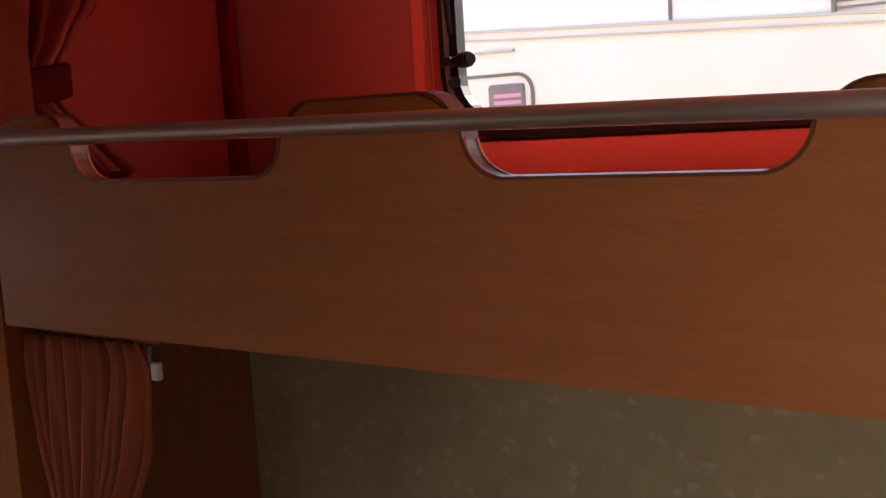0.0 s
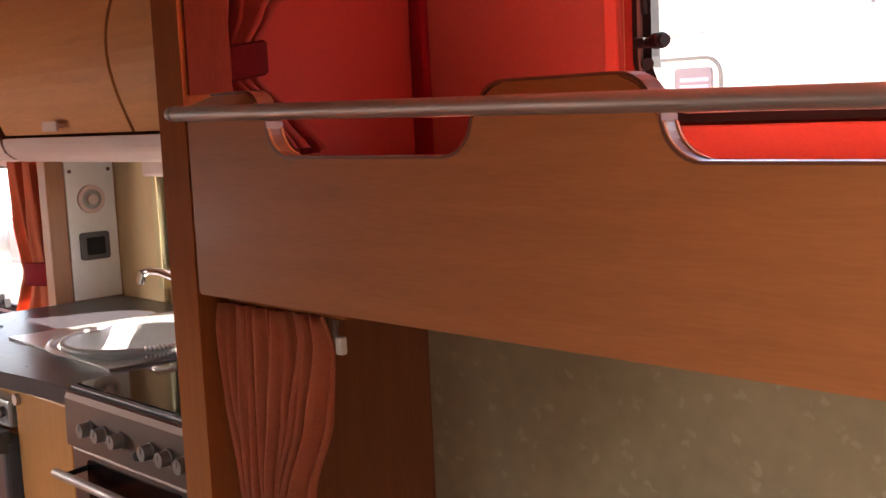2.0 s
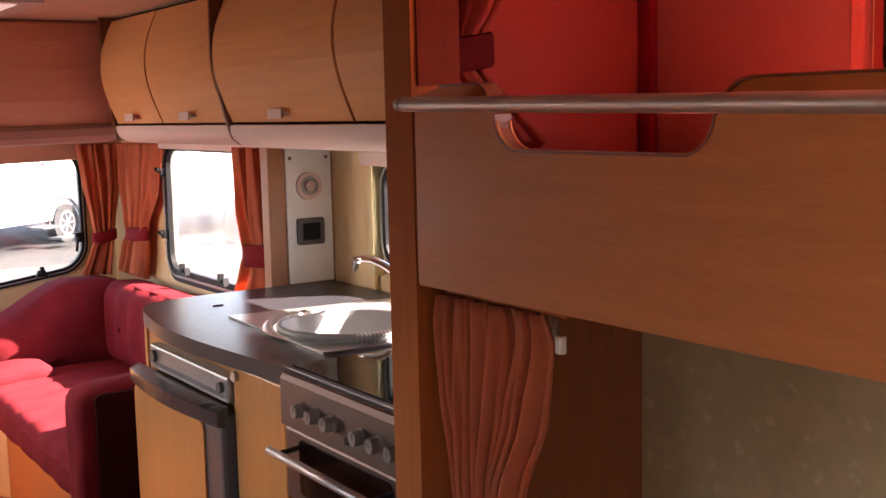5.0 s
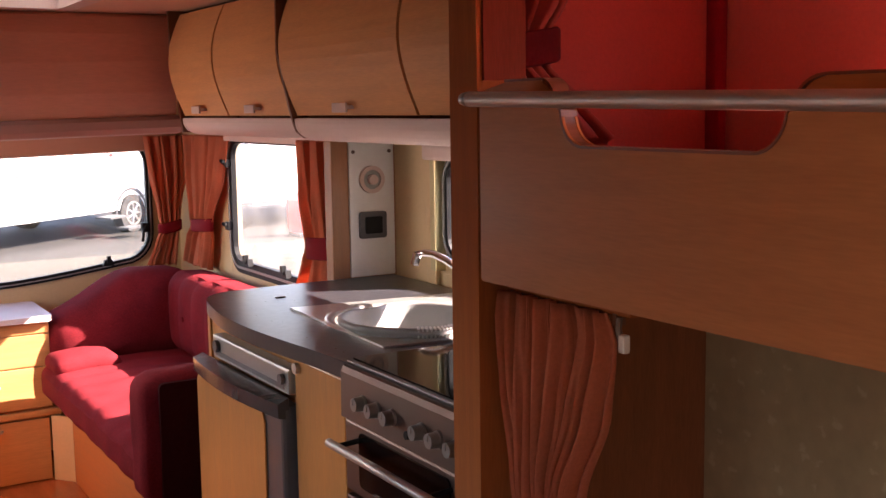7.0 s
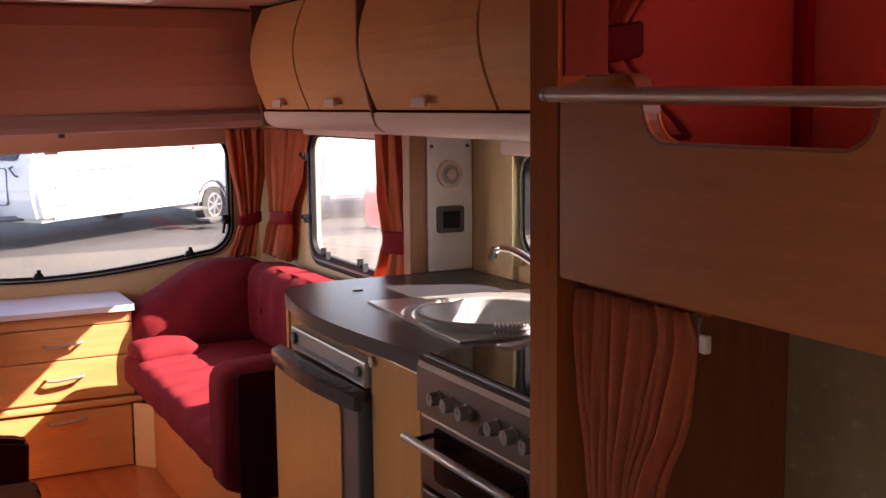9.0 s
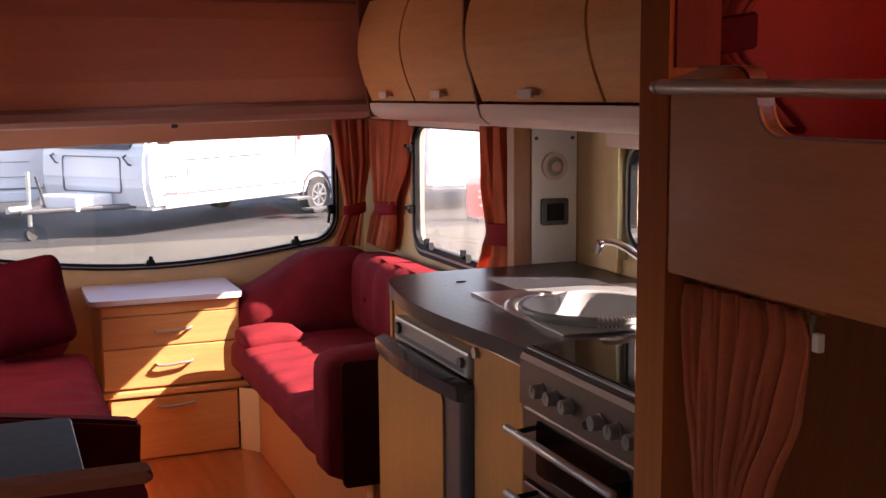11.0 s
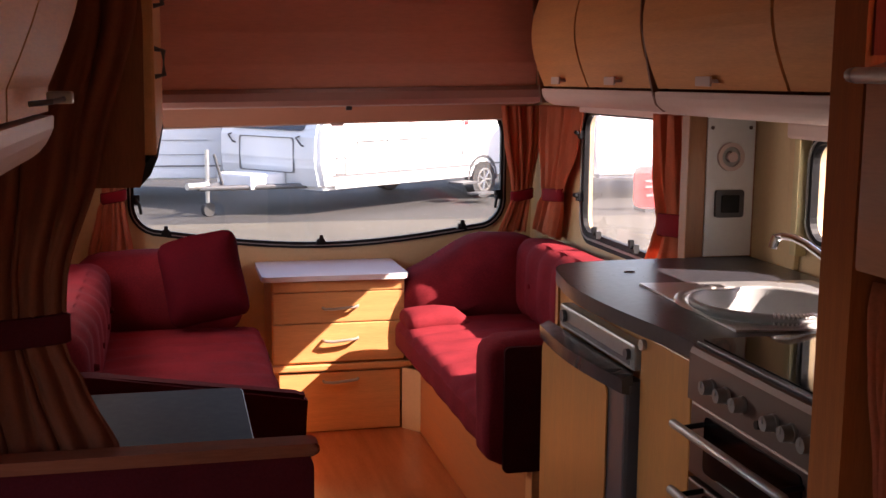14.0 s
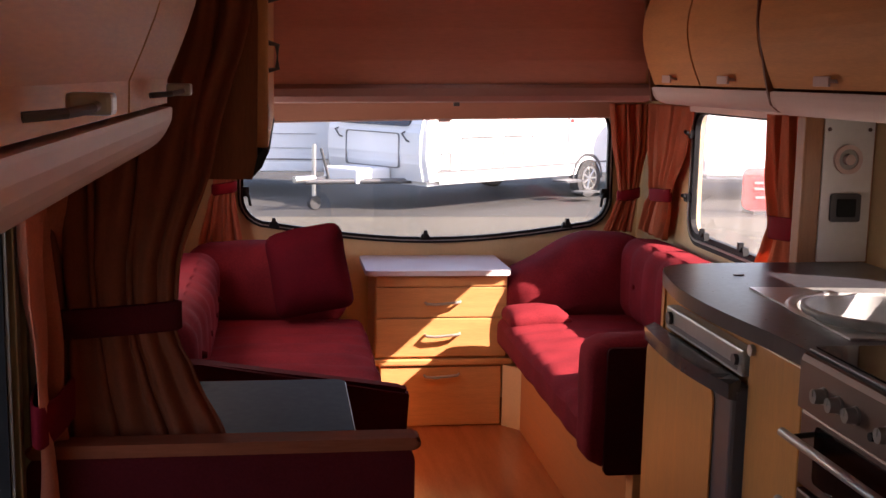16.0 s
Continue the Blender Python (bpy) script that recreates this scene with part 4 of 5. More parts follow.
slant = lambda u, v, d: Vector((d, u, v + (0.0195 * (d - 0.05) if v < 1.55 else 0.0)))
part("board", prism(pts, slant, LW + 0.002, 0.843), FRONTP, fp)
pts = [(PYF - 0.01, 1.323), (PYF - 0.016, 1.31), (PYF - 0.010, 1.285), (PYF + 0.01, 1.268), (PYF + 0.055, 1.262), (PYF + 0.055, 1.323)]
part("pelmet", prism(pts, slant, LW + 0.002, 0.86), shade("greyish_pelmet", (0.34, 0.185, 0.155), 0.5, spec=0.2, var=0.04, scale=4), fp, "grey satin pelmet strip")
part("catch", box(0.205, 0.225, PYF + 0.012, PYF + 0.03, 1.255, 1.268, 0.003), GREYPL, fp, "small dark catch")
bl = thing("front_blind", "brown blind cassette above the front window", "blind", (0.2, 4.66, 1.23))
cas = prism([(-0.62, 1.154), (0.30, 1.183), (1.10, 1.202), (1.10, 1.262), (-0.62, 1.244)], lambda u, v, d: Vector((u, 4.625 + d, v)), 0.0, 0.065)
bmesh.ops.bevel(cas, geom=cas.edges[:], offset=0.006, segments=2, affect="EDGES")
part("cassette", cas, shade("blind_cassette", (0.46, 0.23, 0.15), 0.5, var=0.06, scale=5, grain=(0.6, 4, 4)), bl)
part("pull_bar", prism([(-0.60, 1.148), (0.30, 1.177), (1.08, 1.196), (1.08, 1.201), (0.30, 1.182), (-0.60, 1.153)], lambda u, v, d: Vector((u, 4.637 + d, v)), 0.0, 0.03), STRIP, bl, "pale pull bar of the rolled blind")
part("pull_tab", box(0.275, 0.325, 4.628, 4.640, 1.168, 1.180, 0.003), STRIP, bl)

# ---- lounge ----
ch = thing("chest_of_drawers", "beech chest of drawers with a pale top under the front window", "chest", (0.25, 4.45, 0.0))
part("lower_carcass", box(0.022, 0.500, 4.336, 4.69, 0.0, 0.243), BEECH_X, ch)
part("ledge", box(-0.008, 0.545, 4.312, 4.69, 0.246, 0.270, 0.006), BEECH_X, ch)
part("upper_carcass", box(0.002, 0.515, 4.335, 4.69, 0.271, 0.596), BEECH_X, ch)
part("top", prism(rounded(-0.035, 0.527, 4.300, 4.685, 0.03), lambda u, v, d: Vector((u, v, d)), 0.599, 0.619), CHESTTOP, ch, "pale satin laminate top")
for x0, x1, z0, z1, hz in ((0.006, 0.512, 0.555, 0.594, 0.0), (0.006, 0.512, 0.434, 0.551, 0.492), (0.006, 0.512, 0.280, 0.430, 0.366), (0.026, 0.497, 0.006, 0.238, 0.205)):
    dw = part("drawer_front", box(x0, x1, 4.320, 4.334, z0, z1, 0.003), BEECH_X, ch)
    if hz:
        h = tube([(0.195, 4.322, hz), (0.20, 4.303, hz - 0.002), (0.23, 4.300, hz - 0.004), (0.30, 4.300, hz + 0.002), (0.325, 4.303, hz + 0.004), (0.33, 4.322, hz + 0.004)], 0.0055)
        part("handle", h, SATIN, dw, "satin bow handle")
fl = thing("corner_filler", "pale angled filler board beside the chest", "filler board", (0.53, 4.3, 0.0), kind="structure")
part("board", prism([(0.503, 4.318), (0.562, 4.245), (0.572, 4.255), (0.513, 4.328)], lambda u, v, d: Vector((u, v, d)), 0.0, 0.243), CREAM, fl)

# right settee
st = thing("settee", "dark red velour settee along the kitchen side", "settee", (0.8, 3.5, 0.0), group="settees")
part("base", box(0.560, 1.13, 2.86, 4.24, 0.0, 0.335, 0.004), BEECH, st, "beech settee base")
part("seat_cushion", cushion(0.455, 1.0, 2.95, 4.24, 0.338, 0.462, 0.04, 0.010, lines_y=9, cuts=35), RED, st, smooth=True)
part("back_cushion", cushion(0.94, 1.125, 2.9, 4.3, 0.44, 0.755, 0.07, 0.014, face="x", lines_y=9, cuts=35), RED, st, smooth=True)
# rounded corner bolster by the front wall
b = cushion(0.505, 1.10, 4.26, 4.58, 0.40, 0.735, 0.10)
for v in b.verts:
    k = max(0.0, min(1.0, (0.86 - v.co.x) / 0.30))
    if v.co.z > 0.5:
        v.co.z -= 0.12 * k * k * (3 - 2 * k)
part("corner_cushion", b, RED, st, smooth=True)
part("arm_cushion", cushion(0.420, 0.96, 2.79, 2.945, 0.36, 0.690, 0.045), RED, st, "dark red padded arm", smooth=True)
# arm's end face: added sheet, its shade put in as near-black colour
part("end_shade", prism(rounded(0.461, 0.95, 0.352, 0.684, 0.014), lambda u, v, d: Vector((u, d, v)), 2.780, 2.794), shade("arm_end_shade", (0.040, 0.006, 0.007), 0.9, var=0.2, scale=10, fine=180, bump=0.2, spec=0.05), st, "shaded end face of the arm, near-black in its colour")
part("front_lip", cushion(0.47, 0.70, 4.02, 4.235, 0.44, 0.50, 0.03), RED, st, smooth=True)
part("strap", box(0.553, 0.559, 3.22, 3.228, 0.24, 0.337), CREAMCL, st, "small cream pull strap")
part("base_end", box(0.545, 1.12, 2.80, 2.856, 0.0, 0.345, 0.004), BEECH_X, st)

for k in range(3):
    part("button", rod((0.936, 3.2 + 0.42 * k, 0.60), (0.920, 3.2 + 0.42 * k, 0.60), 0.012, n=12, r2=0.008), RED, st)

# left settee
st = thing("settee", "dark red velour settee opposite the kitchen", "settee", (-0.4, 3.5, 0.0), group="settees")
part("base", box(-0.79, -0.075, 2.98, 4.27, 0.0, 0.335, 0.004), BEECH, st, "beech settee base")
part("seat_cushion", cushion(-0.62, -0.045, 2.98, 4.26, 0.338, 0.452, 0.04, 0.010, lines_y=9, cuts=35), RED, st, smooth=True)
part("back_cushion", cushion(-0.79, -0.575, 2.98, 4.22, 0.44, 0.715, 0.07, 0.014, face="-x", lines_y=9, cuts=35), RED, st, smooth=True)
for k in range(4):
    part("button", rod((-0.572, 3.2 + 0.26 * k, 0.58), (-0.552, 3.2 + 0.26 * k, 0.58), 0.013, n=12, r2=0.008), REDDK, st)
part("corner_cushion", cushion(-0.72, -0.10, 4.26, 4.56, 0.40, 0.70, 0.10), RED, st, smooth=True)
b = prism([(-0.79, 0.335), (-0.035, 0.335), (-0.022, 0.545), (-0.04, 0.553), (-0.55, 0.625), (-0.79, 0.65)], lambda u, v, d: Vector((u, d, v)), 2.915, 2.975)
bmesh.ops.bevel(b, geom=b.edges[:], offset=0.012, segments=2, affect="EDGES")
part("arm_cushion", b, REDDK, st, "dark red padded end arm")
part("base_end", box(-0.79, -0.055, 2.93, 2.975, 0.0, 0.333, 0.004), BEECH_X, st)
cu = thing("scatter_cushion", "dark red square scatter cushion leaning in the corner", "cushion", (-0.27, 4.18, 0.6))
b = cushion(-0.142, 0.142, -0.05, 0.05, -0.150, 0.150, 0.045)
for v in b.verts:
    u, w = v.co.x / 0.142, v.co.z / 0.150
    v.co.y *= 1.25 * (1 - 0.6 * max(abs(u), abs(w)) ** 3)
    k = abs(u) ** 4 * abs(w) ** 4
    v.co.x *= 1 + 0.06 * k
    v.co.z *= 1 + 0.08 * k
bmesh.ops.transform(b, matrix=pose(-0.250, 4.17, 0.640, -18, -12, -6), verts=b.verts)
part("cover", b, shade("cushion_cloth", (0.065, 0.0035, 0.007), 0.9, var=0.25, scale=10, fine=180, bump=0.3, spec=0.05), cu, smooth=True)

# table flap and bench end
tb = thing("table", "slate grey folding table between bench and settee", "table", (-0.4, 2.55, 0.6))
part("tabletop", prism(rounded(-0.78, -0.196, 2.375, 2.84, 0.03), lambda u, v, d: Vector((u, v, d)), 0.585, 0.603), TABLE, tb, "slate grey laminate top")
part("edge_band", ring(grown(rounded(-0.78, -0.196, 2.375, 2.84, 0.03), 0.002), rounded(-0.78, -0.196, 2.375, 2.84, 0.03), lambda u, v, d: Vector((u, v, d)), 0.584, 0.602), SILVERPL, tb)
part("leg", rod((-0.45, 2.54, 0.0), (-0.45, 2.54, 0.585), 0.03), SATIN, tb)
part("foot", rod((-0.45, 2.54, 0.0), (-0.45, 2.54, 0.015), 0.09), SATIN, tb)
be = thing("bench_end", "dark red bench back with a rounded beech cap", "bench", (-0.4, 2.05, 0.0))
b = prism(rounded(-0.785, -0.112, 0.30, 0.692, 0.03), lambda u, v, d: Vector((u, d, v)), 2.05, 2.092)
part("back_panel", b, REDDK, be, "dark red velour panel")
capm = prism(rounded(-0.785, -0.102, 0.686, 0.709, 0.011), lambda u, v, d: Vector((u, d, v)), 2.045, 2.098)
bmesh.ops.bevel(capm, geom=capm.edges[:], offset=0.005, segments=2, affect="EDGES")
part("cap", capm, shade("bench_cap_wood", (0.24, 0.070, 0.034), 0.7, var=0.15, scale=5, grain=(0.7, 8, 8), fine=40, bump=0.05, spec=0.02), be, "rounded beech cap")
part("side_panel", box(-0.785, -0.125, 2.04, 2.09, 0.0, 0.30), BEECH_X, be)

# ---- curtains ----
curtain("front_curtain", "terracotta curtain tied back beside the front window", (0.965, 4.56, 1.25), (1, 0, 0), (0, -1, 0),
        [(1.255, 0.0, 0.17, 0.016), (1.1, 0.015, 0.165, 0.020), (0.95, 0.040, 0.140, 0.018), (0.885, 0.050, 0.130, 0.015), (0.83, 0.025, 0.125, 0.018), (0.735, -0.015, 0.115, 0.022)], 5, band=(0.888, 0.045), seed=11, group="lounge curtains")
curtain("side_curtain", "terracotta curtain tied back beside the side window", (1.095, 4.44, 1.25), (0, -1, 0), (-1, 0, 0),
        [(1.260, 0.0, 0.44, 0.016), (1.1, 0.02, 0.38, 0.020), (0.95, 0.05, 0.275, 0.018), (0.91, 0.06, 0.26, 0.015), (0.86, 0.0, 0.26, 0.019), (0.750, -0.07, 0.22, 0.024)], 6, band=(0.915, 0.05), seed=12, group="lounge curtains")
curtain("side_curtain", "terracotta curtain with crimson tieback next to the bulkhead", (1.025, 3.27, 1.25), (0, -1, 0), (-1, 0, 0),
        [(1.262, 0.09, 0.34, 0.018), (1.1, 0.12, 0.345, 0.02), (0.99, 0.145, 0.35, 0.018), (0.955, 0.15, 0.345, 0.016), (0.90, 0.13, 0.36, 0.02), (0.79, 0.06, 0.37, 0.022)], 5, band=(0.955, 0.065), seed=13, group="lounge curtains")
curtain("front_curtain", "terracotta curtain tied back at the shaded front corner", (-0.66, 4.56, 1.25), (1, 0, 0), (0, -1, 0),
        [(1.248, 0.0, 0.17, 0.02), (1.1, 0.02, 0.165, 0.022), (0.95, 0.05, 0.135, 0.018), (0.90, 0.05, 0.13, 0.016), (0.85, 0.03, 0.135, 0.02), (0.68, -0.01, 0.16, 0.022)], 6, band=(0.905, 0.045), seed=14, group="lounge curtains")
curtain("side_curtain", "pale-lined terracotta curtain at the shaded side window", (-0.745, 4.40, 1.25), (0, -1, 0), (1, 0, 0),
        [(1.248, 0.0, 0.25, 0.018), (1.0, 0.02, 0.24, 0.02), (0.87, 0.06, 0.18, 0.016), (0.75, 0.0, 0.24, 0.022)], 7, band=(0.875, 0.04), seed=15, group="lounge curtains")
curtain("table_curtain", "terracotta curtain with a crimson tieback beside the table window", (-0.745, 2.06, 1.25), (0, 1, 0), (1, 0, 0),
        [(1.245, -0.16, 0.21, 0.02), (1.1, -0.15, 0.23, 0.024), (0.88, -0.11, 0.29, 0.024), (0.78, -0.09, 0.31, 0.02), (0.72, -0.085, 0.32, 0.024), (0.46, -0.05, 0.40, 0.03)], 4, band=(0.775, 0.075), seed=16)
# divider: terracotta cloth darkened, the shade it hangs in is in the colour
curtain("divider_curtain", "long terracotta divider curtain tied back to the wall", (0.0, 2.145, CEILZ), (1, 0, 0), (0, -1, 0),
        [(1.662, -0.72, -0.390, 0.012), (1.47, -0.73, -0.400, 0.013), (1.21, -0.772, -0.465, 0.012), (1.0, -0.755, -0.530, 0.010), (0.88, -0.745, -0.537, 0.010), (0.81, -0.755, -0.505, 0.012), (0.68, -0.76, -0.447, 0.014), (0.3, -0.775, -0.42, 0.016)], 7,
        material=shade("divider_cloth_shaded", (0.20, 0.055, 0.026), 0.9, var=0.15, scale=14, fine=220, bump=0.25, spec=0.1), band=(0.910, 0.055), seed=17, band_mat=REDDK)

# ---- lockers on the left ----
LEFT_DOORS = ((0.36, 1.15, "curved beech overhead locker above the table window"), (1.155, 1.50, "curved beech overhead locker beside the divider curtain"))
for y0, y1, lab in LEFT_DOORS:
    locker(y0, y1, lab, side=-1)
locker(-0.3, 0.355, "curved beech overhead locker near the door", side=-1)
strip_light(-0.2, 1.50, -1, "pale plastic pelmet under the table-side lockers", 0.004)
en = thing("lounge_locker", "brown overhead locker with a pale front beyond the divider curtain", "locker", (-0.6, 2.8, 1.2))
part("end_board", prism([(-0.79, 1.158), (-0.402, 1.158), (-0.393, 1.20), (-0.390, 1.45), (-0.400, CEILZ - 0.003), (-0.79, CEILZ - 0.003)], lambda u, v, d: Vector((u, d, v)), 2.19, 2.206), DARKWOOD, en)
part("body", box(-0.79, -0.410, 2.207, 3.70, 1.165, CEILZ - 0.003), DARKWOOD, en)
part("front", box(-0.398, -0.372, 2.200, 3.70, 1.215, CEILZ - 0.003, 0.006), LOCKER, en, "pale beech door")
part("end_cap", prism([(-0.402, 1.160), (-0.384, 1.180), (-0.370, 1.212), (-0.380, 1.214), (-0.408, 1.185)], lambda u, v, d: Vector((u, d, v)), 2.195, 3.70), BLACK, en)
for z in (1.355, 1.48):
    part("handle", tube(((-0.373, 2.225, z), (-0.356, 2.228, z + 0.004), (-0.356, 2.228, z + 0.046), (-0.373, 2.225, z + 0.05)), 0.005), GREYPL, en)

# ---- outside ----
GZ = -0.6
b = bmesh.new()
vs = [b.verts.new(q) for q in ((-600, -600, GZ), (600, -600, GZ), (600, 900, GZ), (-600, 900, GZ))]
b.faces.new(vs)
ASPHALT = shade("yard_asphalt", (0.018, 0.017, 0.015), 0.9, var=0.35, scale=0.35, fine=12, bump=0.3)
structure("ground", b, ASPHALT, "dark worn asphalt yard", "ground")
b = box(-30, 40, 4.9, 15.3, GZ - 0.02, GZ + 0.05, 0.02)
structure("pavement", b, shade("concrete_apron", (0.056, 0.050, 0.036), 0.9, var=0.3, scale=0.9, fine=20, bump=0.3), "pale gritty concrete apron", "pavement")


def parked_caravan(m, length, label, windows=True, step=True, stripes=False):
    """A white touring caravan: x along its length from the front, y across, z from the ground."""
    c = thing("caravan", label, "caravan")
    c.matrix_basis = m
    w, h, zb = 2.2, 2.55, 0.36

    def put(name, bm, mat, label="", parent=None, smooth=False):
        me = bpy.data.meshes.new(name)
        bmesh.ops.recalc_face_normals(bm, faces=bm.faces)
        for f in bm.faces:
            f.smooth = smooth
        bm.to_mesh(me)
        bm.free()
        me.materials.append(mat)
        o = new(name, me)
        o.parent = parent or c
        return tagged(o, label)

    prof = [(0.10, zb), (length - 0.1, zb), (length, zb + 0.4), (length - 0.1, h - 0.1), (length - 0.3, h), (0.75, h), (0.5, h - 0.12), (0.25, 1.75), (0.02, 1.2), (0.0, 0.75)]
    b = prism(prof, lambda u, v, d: Vector((u, d, v)), 0, w)
    bmesh.ops.bevel(b, geom=b.edges[:], offset=0.07, segments=3, affect="EDGES")
    put("body", b, WHITEGRP, "white moulded caravan body")
    put("skirt", box(0.35, length - 0.2, -0.012, 0.02, zb + 0.02, zb + 0.16, 0.01), WHITEGRP)
    put("rub_rail", box(0.3, length - 0.1, -0.016, 0.01, zb + 0.20, zb + 0.225), LINEGR)
    if stripes:
        for z in (0.75, 0.98, 1.22, 1.45):
            put("stripe", box(0.4, length - 0.3, -0.012, 0.01, z, z + 0.008), LINEGR, "thin grey body stripe")
    for x0, x1 in ((0.9, 1.5), (1.7, 2.25), (3.4, 4.1)):
        if windows and x1 < length - 0.3:
            f = put("window", box(x0, x1, -0.014, 0.02, 1.35, 1.95, 0.012), DARKGL, "tinted acrylic window")
    for x0, x1, z0, z1 in ((0.36, 0.58, 0.58, 0.84), (0.80, 1.50, 0.56, 1.06), (1.72, 2.42, 0.56, 1.06)):
        b = ring([(x0, z0), (x1, z0), (x1, z1), (x0, z1)], [(x0 + 0.022, z0 + 0.022), (x1 - 0.022, z0 + 0.022), (x1 - 0.022, z1 - 0.022), (x0 + 0.022, z1 - 0.022)], lambda u, v, d: Vector((u, -d, v)), -0.01, 0.006)
        put("locker_hatch", b, GREYGRP, "outline of an outside hatch")
    if step:
        put("panel_joint", box(3.30, 3.325, -0.012, 0.01, 0.75, 2.3), LINEGR)
        put("side_marker", box(3.36, 3.44, -0.02, 0.01, 1.24, 1.30, 0.008), SIGNRED, "orange-red side marker")
        sw = tube([(0.5, -0.008, 1.08), (1.1, -0.008, 1.12), (1.7, -0.008, 1.20), (2.2, -0.008, 1.38)], 0.012, n=6)
        put("stripe", sw, shade("pink_graphic", (0.45, 0.20, 0.19), 0.5, var=0.05), "faint pink curved body stripe")
        put("window", ring(rounded(3.62, 4.25, 1.44, 1.74, 0.10), rounded(3.66, 4.21, 1.48, 1.70, 0.08), lambda u, v, d: Vector((u + (v - 1.6) * 0.8, -d, v)), -0.01, 0.012), LINEGR, "outline of a slanted side window")
    put("front_window", prism(rounded(0.3, w - 0.3, 1.22, 1.72, 0.08), lambda u, v, d: Vector((0.03 + (v - 1.2) * 0.42 - d, u, v)), 0.0, 0.03), DARKGL, "dark tinted front window")
    fx = lambda u, v, d: Vector((0.005 + max(0, (v - 1.2)) * 0.42 - d, u, v))
    put("front_locker", ring(rounded(0.5, w - 0.5, 0.6, 1.12, 0.05), rounded(0.515, w - 0.515, 0.615, 1.105, 0.05), fx, -0.02, 0.008), LINEGR, "outline of the front locker lid")
    for y in (0.35, w - 0.35):
        put("grab_handle", tube([(0.03, y - 0.05, 1.0), (-0.04, y - 0.05, 1.02), (-0.04, y + 0.05, 1.12), (0.03, y + 0.05, 1.14)], 0.014), GREYGRP)
    for x0, y0, x1, y1 in ((-1.25, w / 2, 0.3, 0.35), (-1.25, w / 2, 0.3, w - 0.35)):
        put("a_frame", rod((x0, y0, 0.42), (x1, y1, 0.42), 0.04), GREYGRP)
    put("hitch", rod((-1.45, w / 2, 0.46), (-1.1, w / 2, 0.46), 0.05), ALLOY)
    put("hitch_cover", box(-0.62, 0.05, 0.72, w - 0.72, 0.38, 0.60, 0.04), WHITEGRP)
    put("jockey_wheel", rod((-1.0, w / 2 + 0.12, 0.05), (-1.0, w / 2 + 0.12, 0.95), 0.03), ALLOY)
    put("brake_lever", rod((-0.9, w / 2 - 0.1, 0.45), (-1.05, w / 2 - 0.1, 0.9), 0.02), GREYGRP)
    put("jockey_tyre", rod((-1.0, w / 2 + 0.08, 0.1), (-1.0, w / 2 + 0.16, 0.1), 0.1), TYRE)
    wx = length * 0.6
    for y in (-0.05, w - 0.13):
        wh = put("wheel", rod((wx, y, 0.31), (wx, y + 0.18, 0.31), 0.31, n=28), TYRE, "black tyre on alloy rim")
        b = ring(circ(0.20), circ(0.165), lambda u, v, d: Vector((wx + u, y - d, 0.31 + v)), -0.01, 0.012)
        for k in range(7):
            a = 2 * math.pi * k / 7
            rod((wx, y - 0.006, 0.31), (wx + 0.18 * math.cos(a), y - 0.006, 0.31 + 0.18 * math.sin(a)), 0.018, b, n=6)
        put("rim", b, ALLOY, "spoked alloy rim", wh)
    b = ring([(wx + 0.40 * math.cos(a), 0.33 + 0.40 * math.sin(a)) for a in [math.pi * k / 16 for k in range(17)]] + [(wx - 0.40, 0.30), (wx + 0.40, 0.30)],
             [(wx + 0.36 * math.cos(a), 0.33 + 0.36 * math.sin(a)) for a in [math.pi * k / 16 for k in range(17)]] + [(wx - 0.36, 0.30), (wx + 0.36, 0.30)], lambda u, v, d: Vector((u, -d, v)), -0.02, 0.02)
    put("wheel_arch", b, GREYGRP)
    if step:
        b = box(wx - 0.95, wx - 0.5, -0.35, -0.05, 0.30, 0.33)
        box(wx - 0.85, wx - 0.4, -0.6, -0.35, 0.14, 0.17, bm=b)
        put("step", b, GREYGRP, "folding metal step")
    return c


# the caravan seen through the front window, its neighbour behind, and those along the side
parked_caravan(pose(1.65, 16.2, GZ, 0, 0, 37), 6.4, "white touring caravan parked across the yard", windows=False)
parked_caravan(pose(-6.9, 18.5, GZ, 0, 0, 1), 7.4, "white touring caravan with grey stripes parked in shade", windows=False, step=False, stripes=True)
parked_caravan(pose(3.2, 4.4, GZ, 0, 0, -90), 6.4, "white touring caravan parked alongside", windows=False, step=False)
parked_caravan(pose(13.2, 20.0, GZ, 0, 0, 180), 6.8, "white touring caravan far across the yard")
side_van = bpy.data.objects["caravan.002"]


def on_van(name, b, mat, label=""):
    me = bpy.data.meshes.new(name)
    bmesh.ops.recalc_face_normals(b, faces=b.faces)
    b.to_mesh(me)
    b.free()
    me.materials.append(mat)
    o = new(name, me)
    o.parent = side_van
    return tagged(o, label)


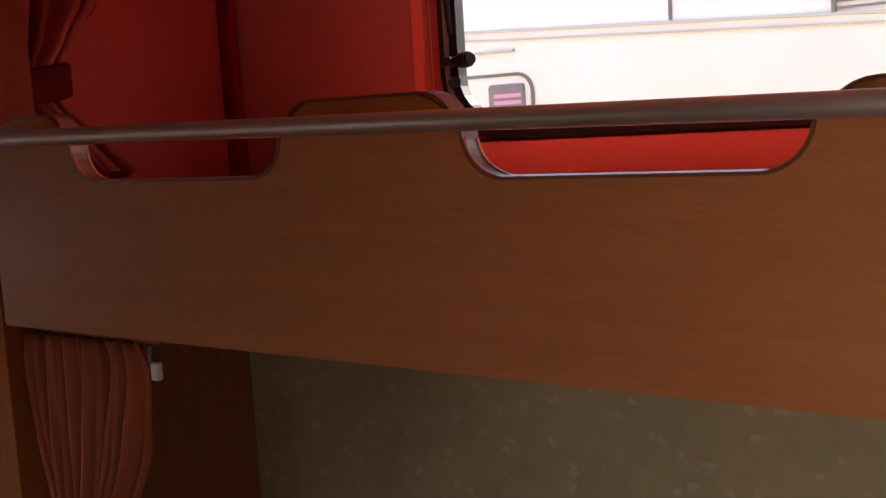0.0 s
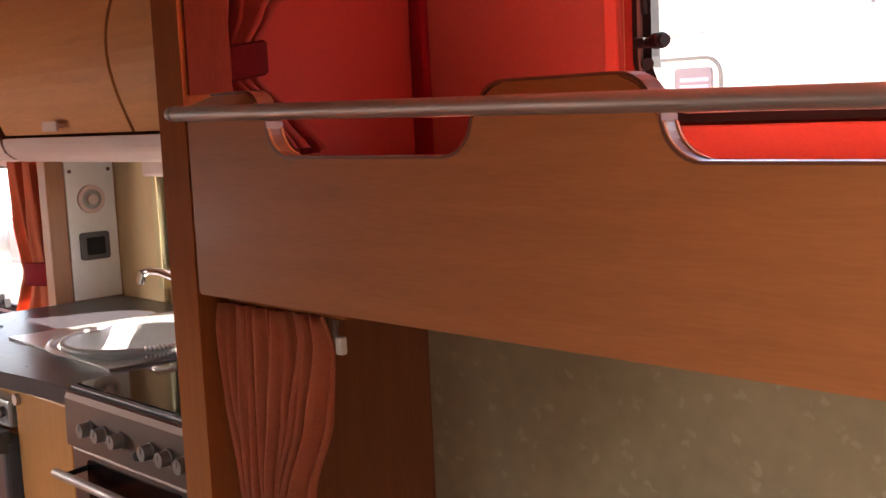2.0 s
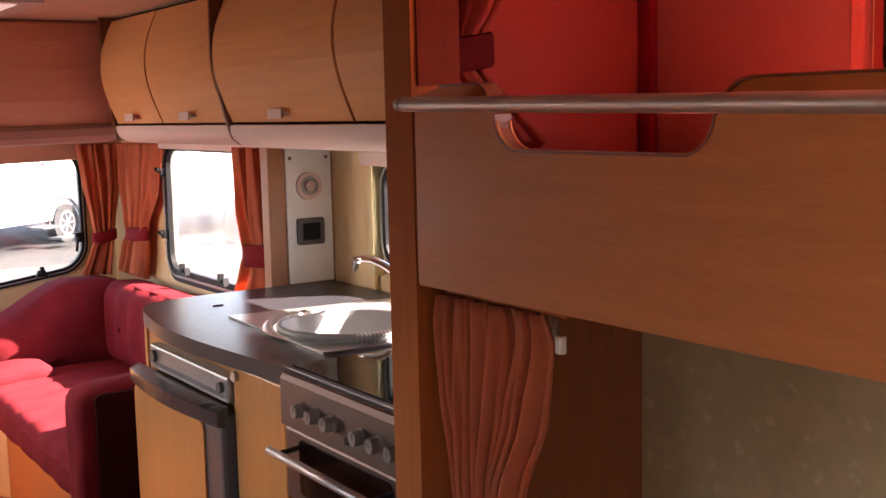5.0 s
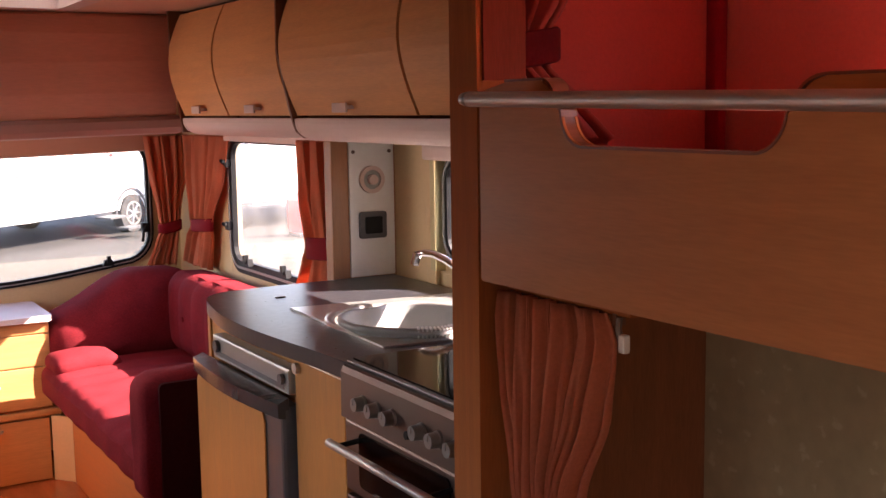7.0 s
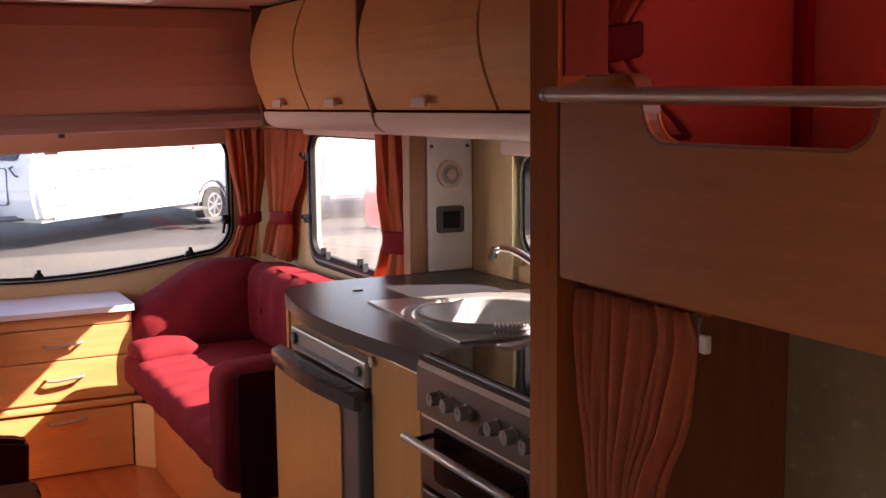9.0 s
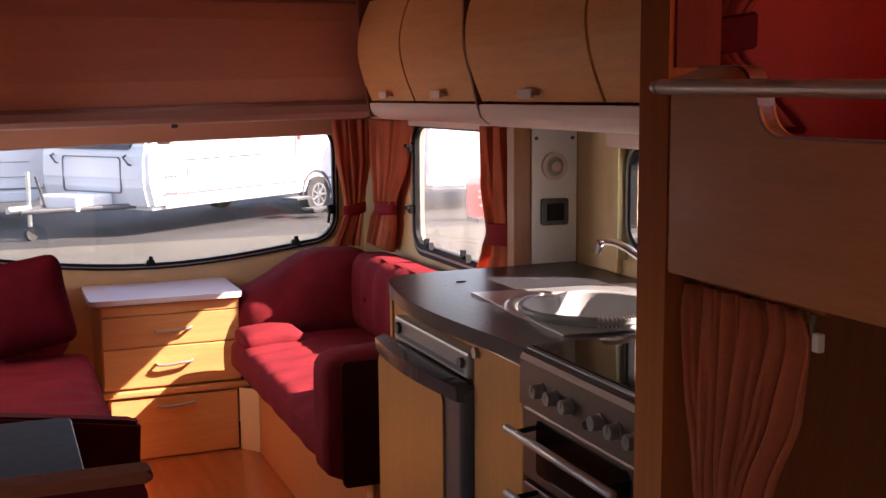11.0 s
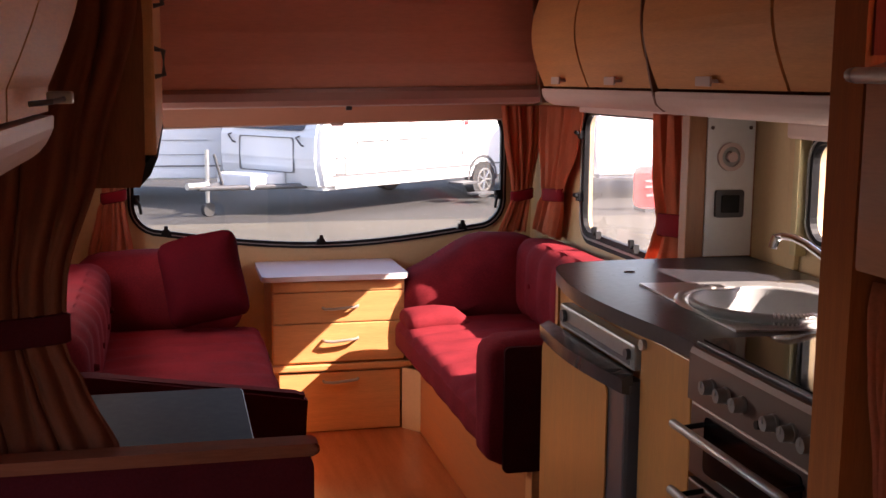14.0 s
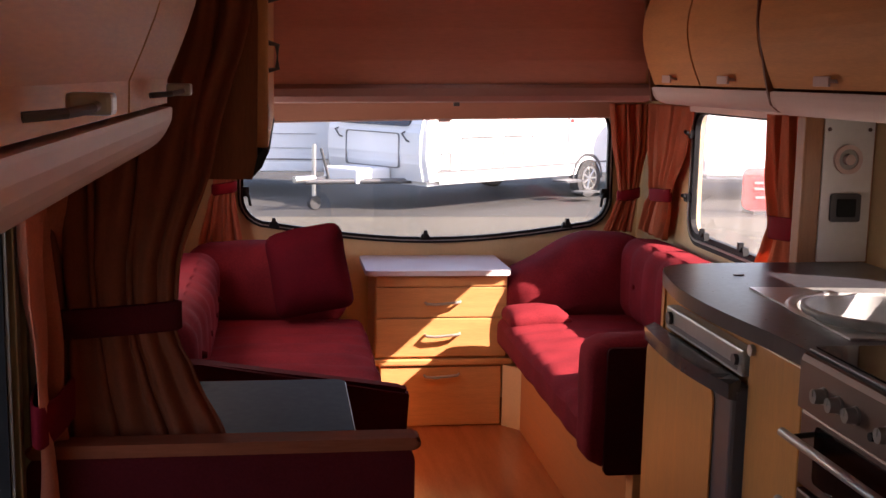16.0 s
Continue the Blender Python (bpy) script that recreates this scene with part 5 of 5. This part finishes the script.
VAN = lambda u, v, d: Vector((u, -d, v))
PALE = shade("pale_seam", (0.42, 0.42, 0.42), 0.4, var=0.05)
for zl, zr, hh in ((2.256, 2.180, 0.010), (2.225, 2.154, 0.006)):
    on_van("awning_rail", prism([(0.6, zl + 0.067), (5.6, zr - 0.112), (5.6, zr - 0.112 + hh), (0.6, zl + 0.067 + hh)], VAN, -0.005, 0.02), PALE)
on_van("panel_joint", box(2.715, 2.724, -0.01, 0.0, 2.22, 2.5), GREYGRP)
on_van("grab_rail", box(1.93, 2.10, -0.03, -0.005, 2.176, 2.186, 0.003), PALE)
h = rounded(1.55, 2.17, 1.45, 2.10, 0.07)
on_van("service_door", ring(h, grown(h, -0.012), VAN, -0.01, 0.008), GREYGRP, "outline of a rounded service door")
lab = rounded(1.975, 2.13, 1.80, 2.06, 0.015)
on_van("label_plate", prism(lab, VAN, 0.0, 0.012), shade("label_grey", (0.14, 0.10, 0.13), 0.5, var=0.1), "grey-violet label plate")
for z in (2.01, 1.985):
    on_van("text_bar", box(2.00, 2.12, -0.016, -0.0125, z, z + 0.014), shade("label_pink", (0.55, 0.25, 0.40), 0.5, var=0.05))
for x in (3.255, 3.44):
    on_van("vent_bar", box(x, x + 0.012, -0.02, 0.0, 2.195, 2.40), GREYGRP)
for z in (2.205, 2.225, 2.25, 2.28):
    on_van("vent_slat", box(3.268, 3.44, -0.015, 0.0, z, z + 0.007), GREYGRP)
sg = thing("sign_board", "red freestanding advertising board on the yard", "sign", (6.95, 16.2, GZ))
part("panel", prism(rounded(6.50, 7.35, GZ + 0.05, 0.08, 0.12), lambda u, v, d: Vector((u, 16.2 + d, v)), 0.0, 0.05), SIGNRED, sg)
part("foot", box(6.6, 7.25, 16.0, 16.45, GZ, GZ + 0.05), GREYGRP, sg)
for z, x0, x1 in ((-0.16, 6.68, 6.90), (-0.25, 6.68, 6.84), (-0.38, 6.70, 6.86)):
    part("text_bar", box(x0, x1, 16.185, 16.198, z, z + 0.035), shade("sign_pink", (0.55, 0.28, 0.27), 0.5, var=0.05), sg)
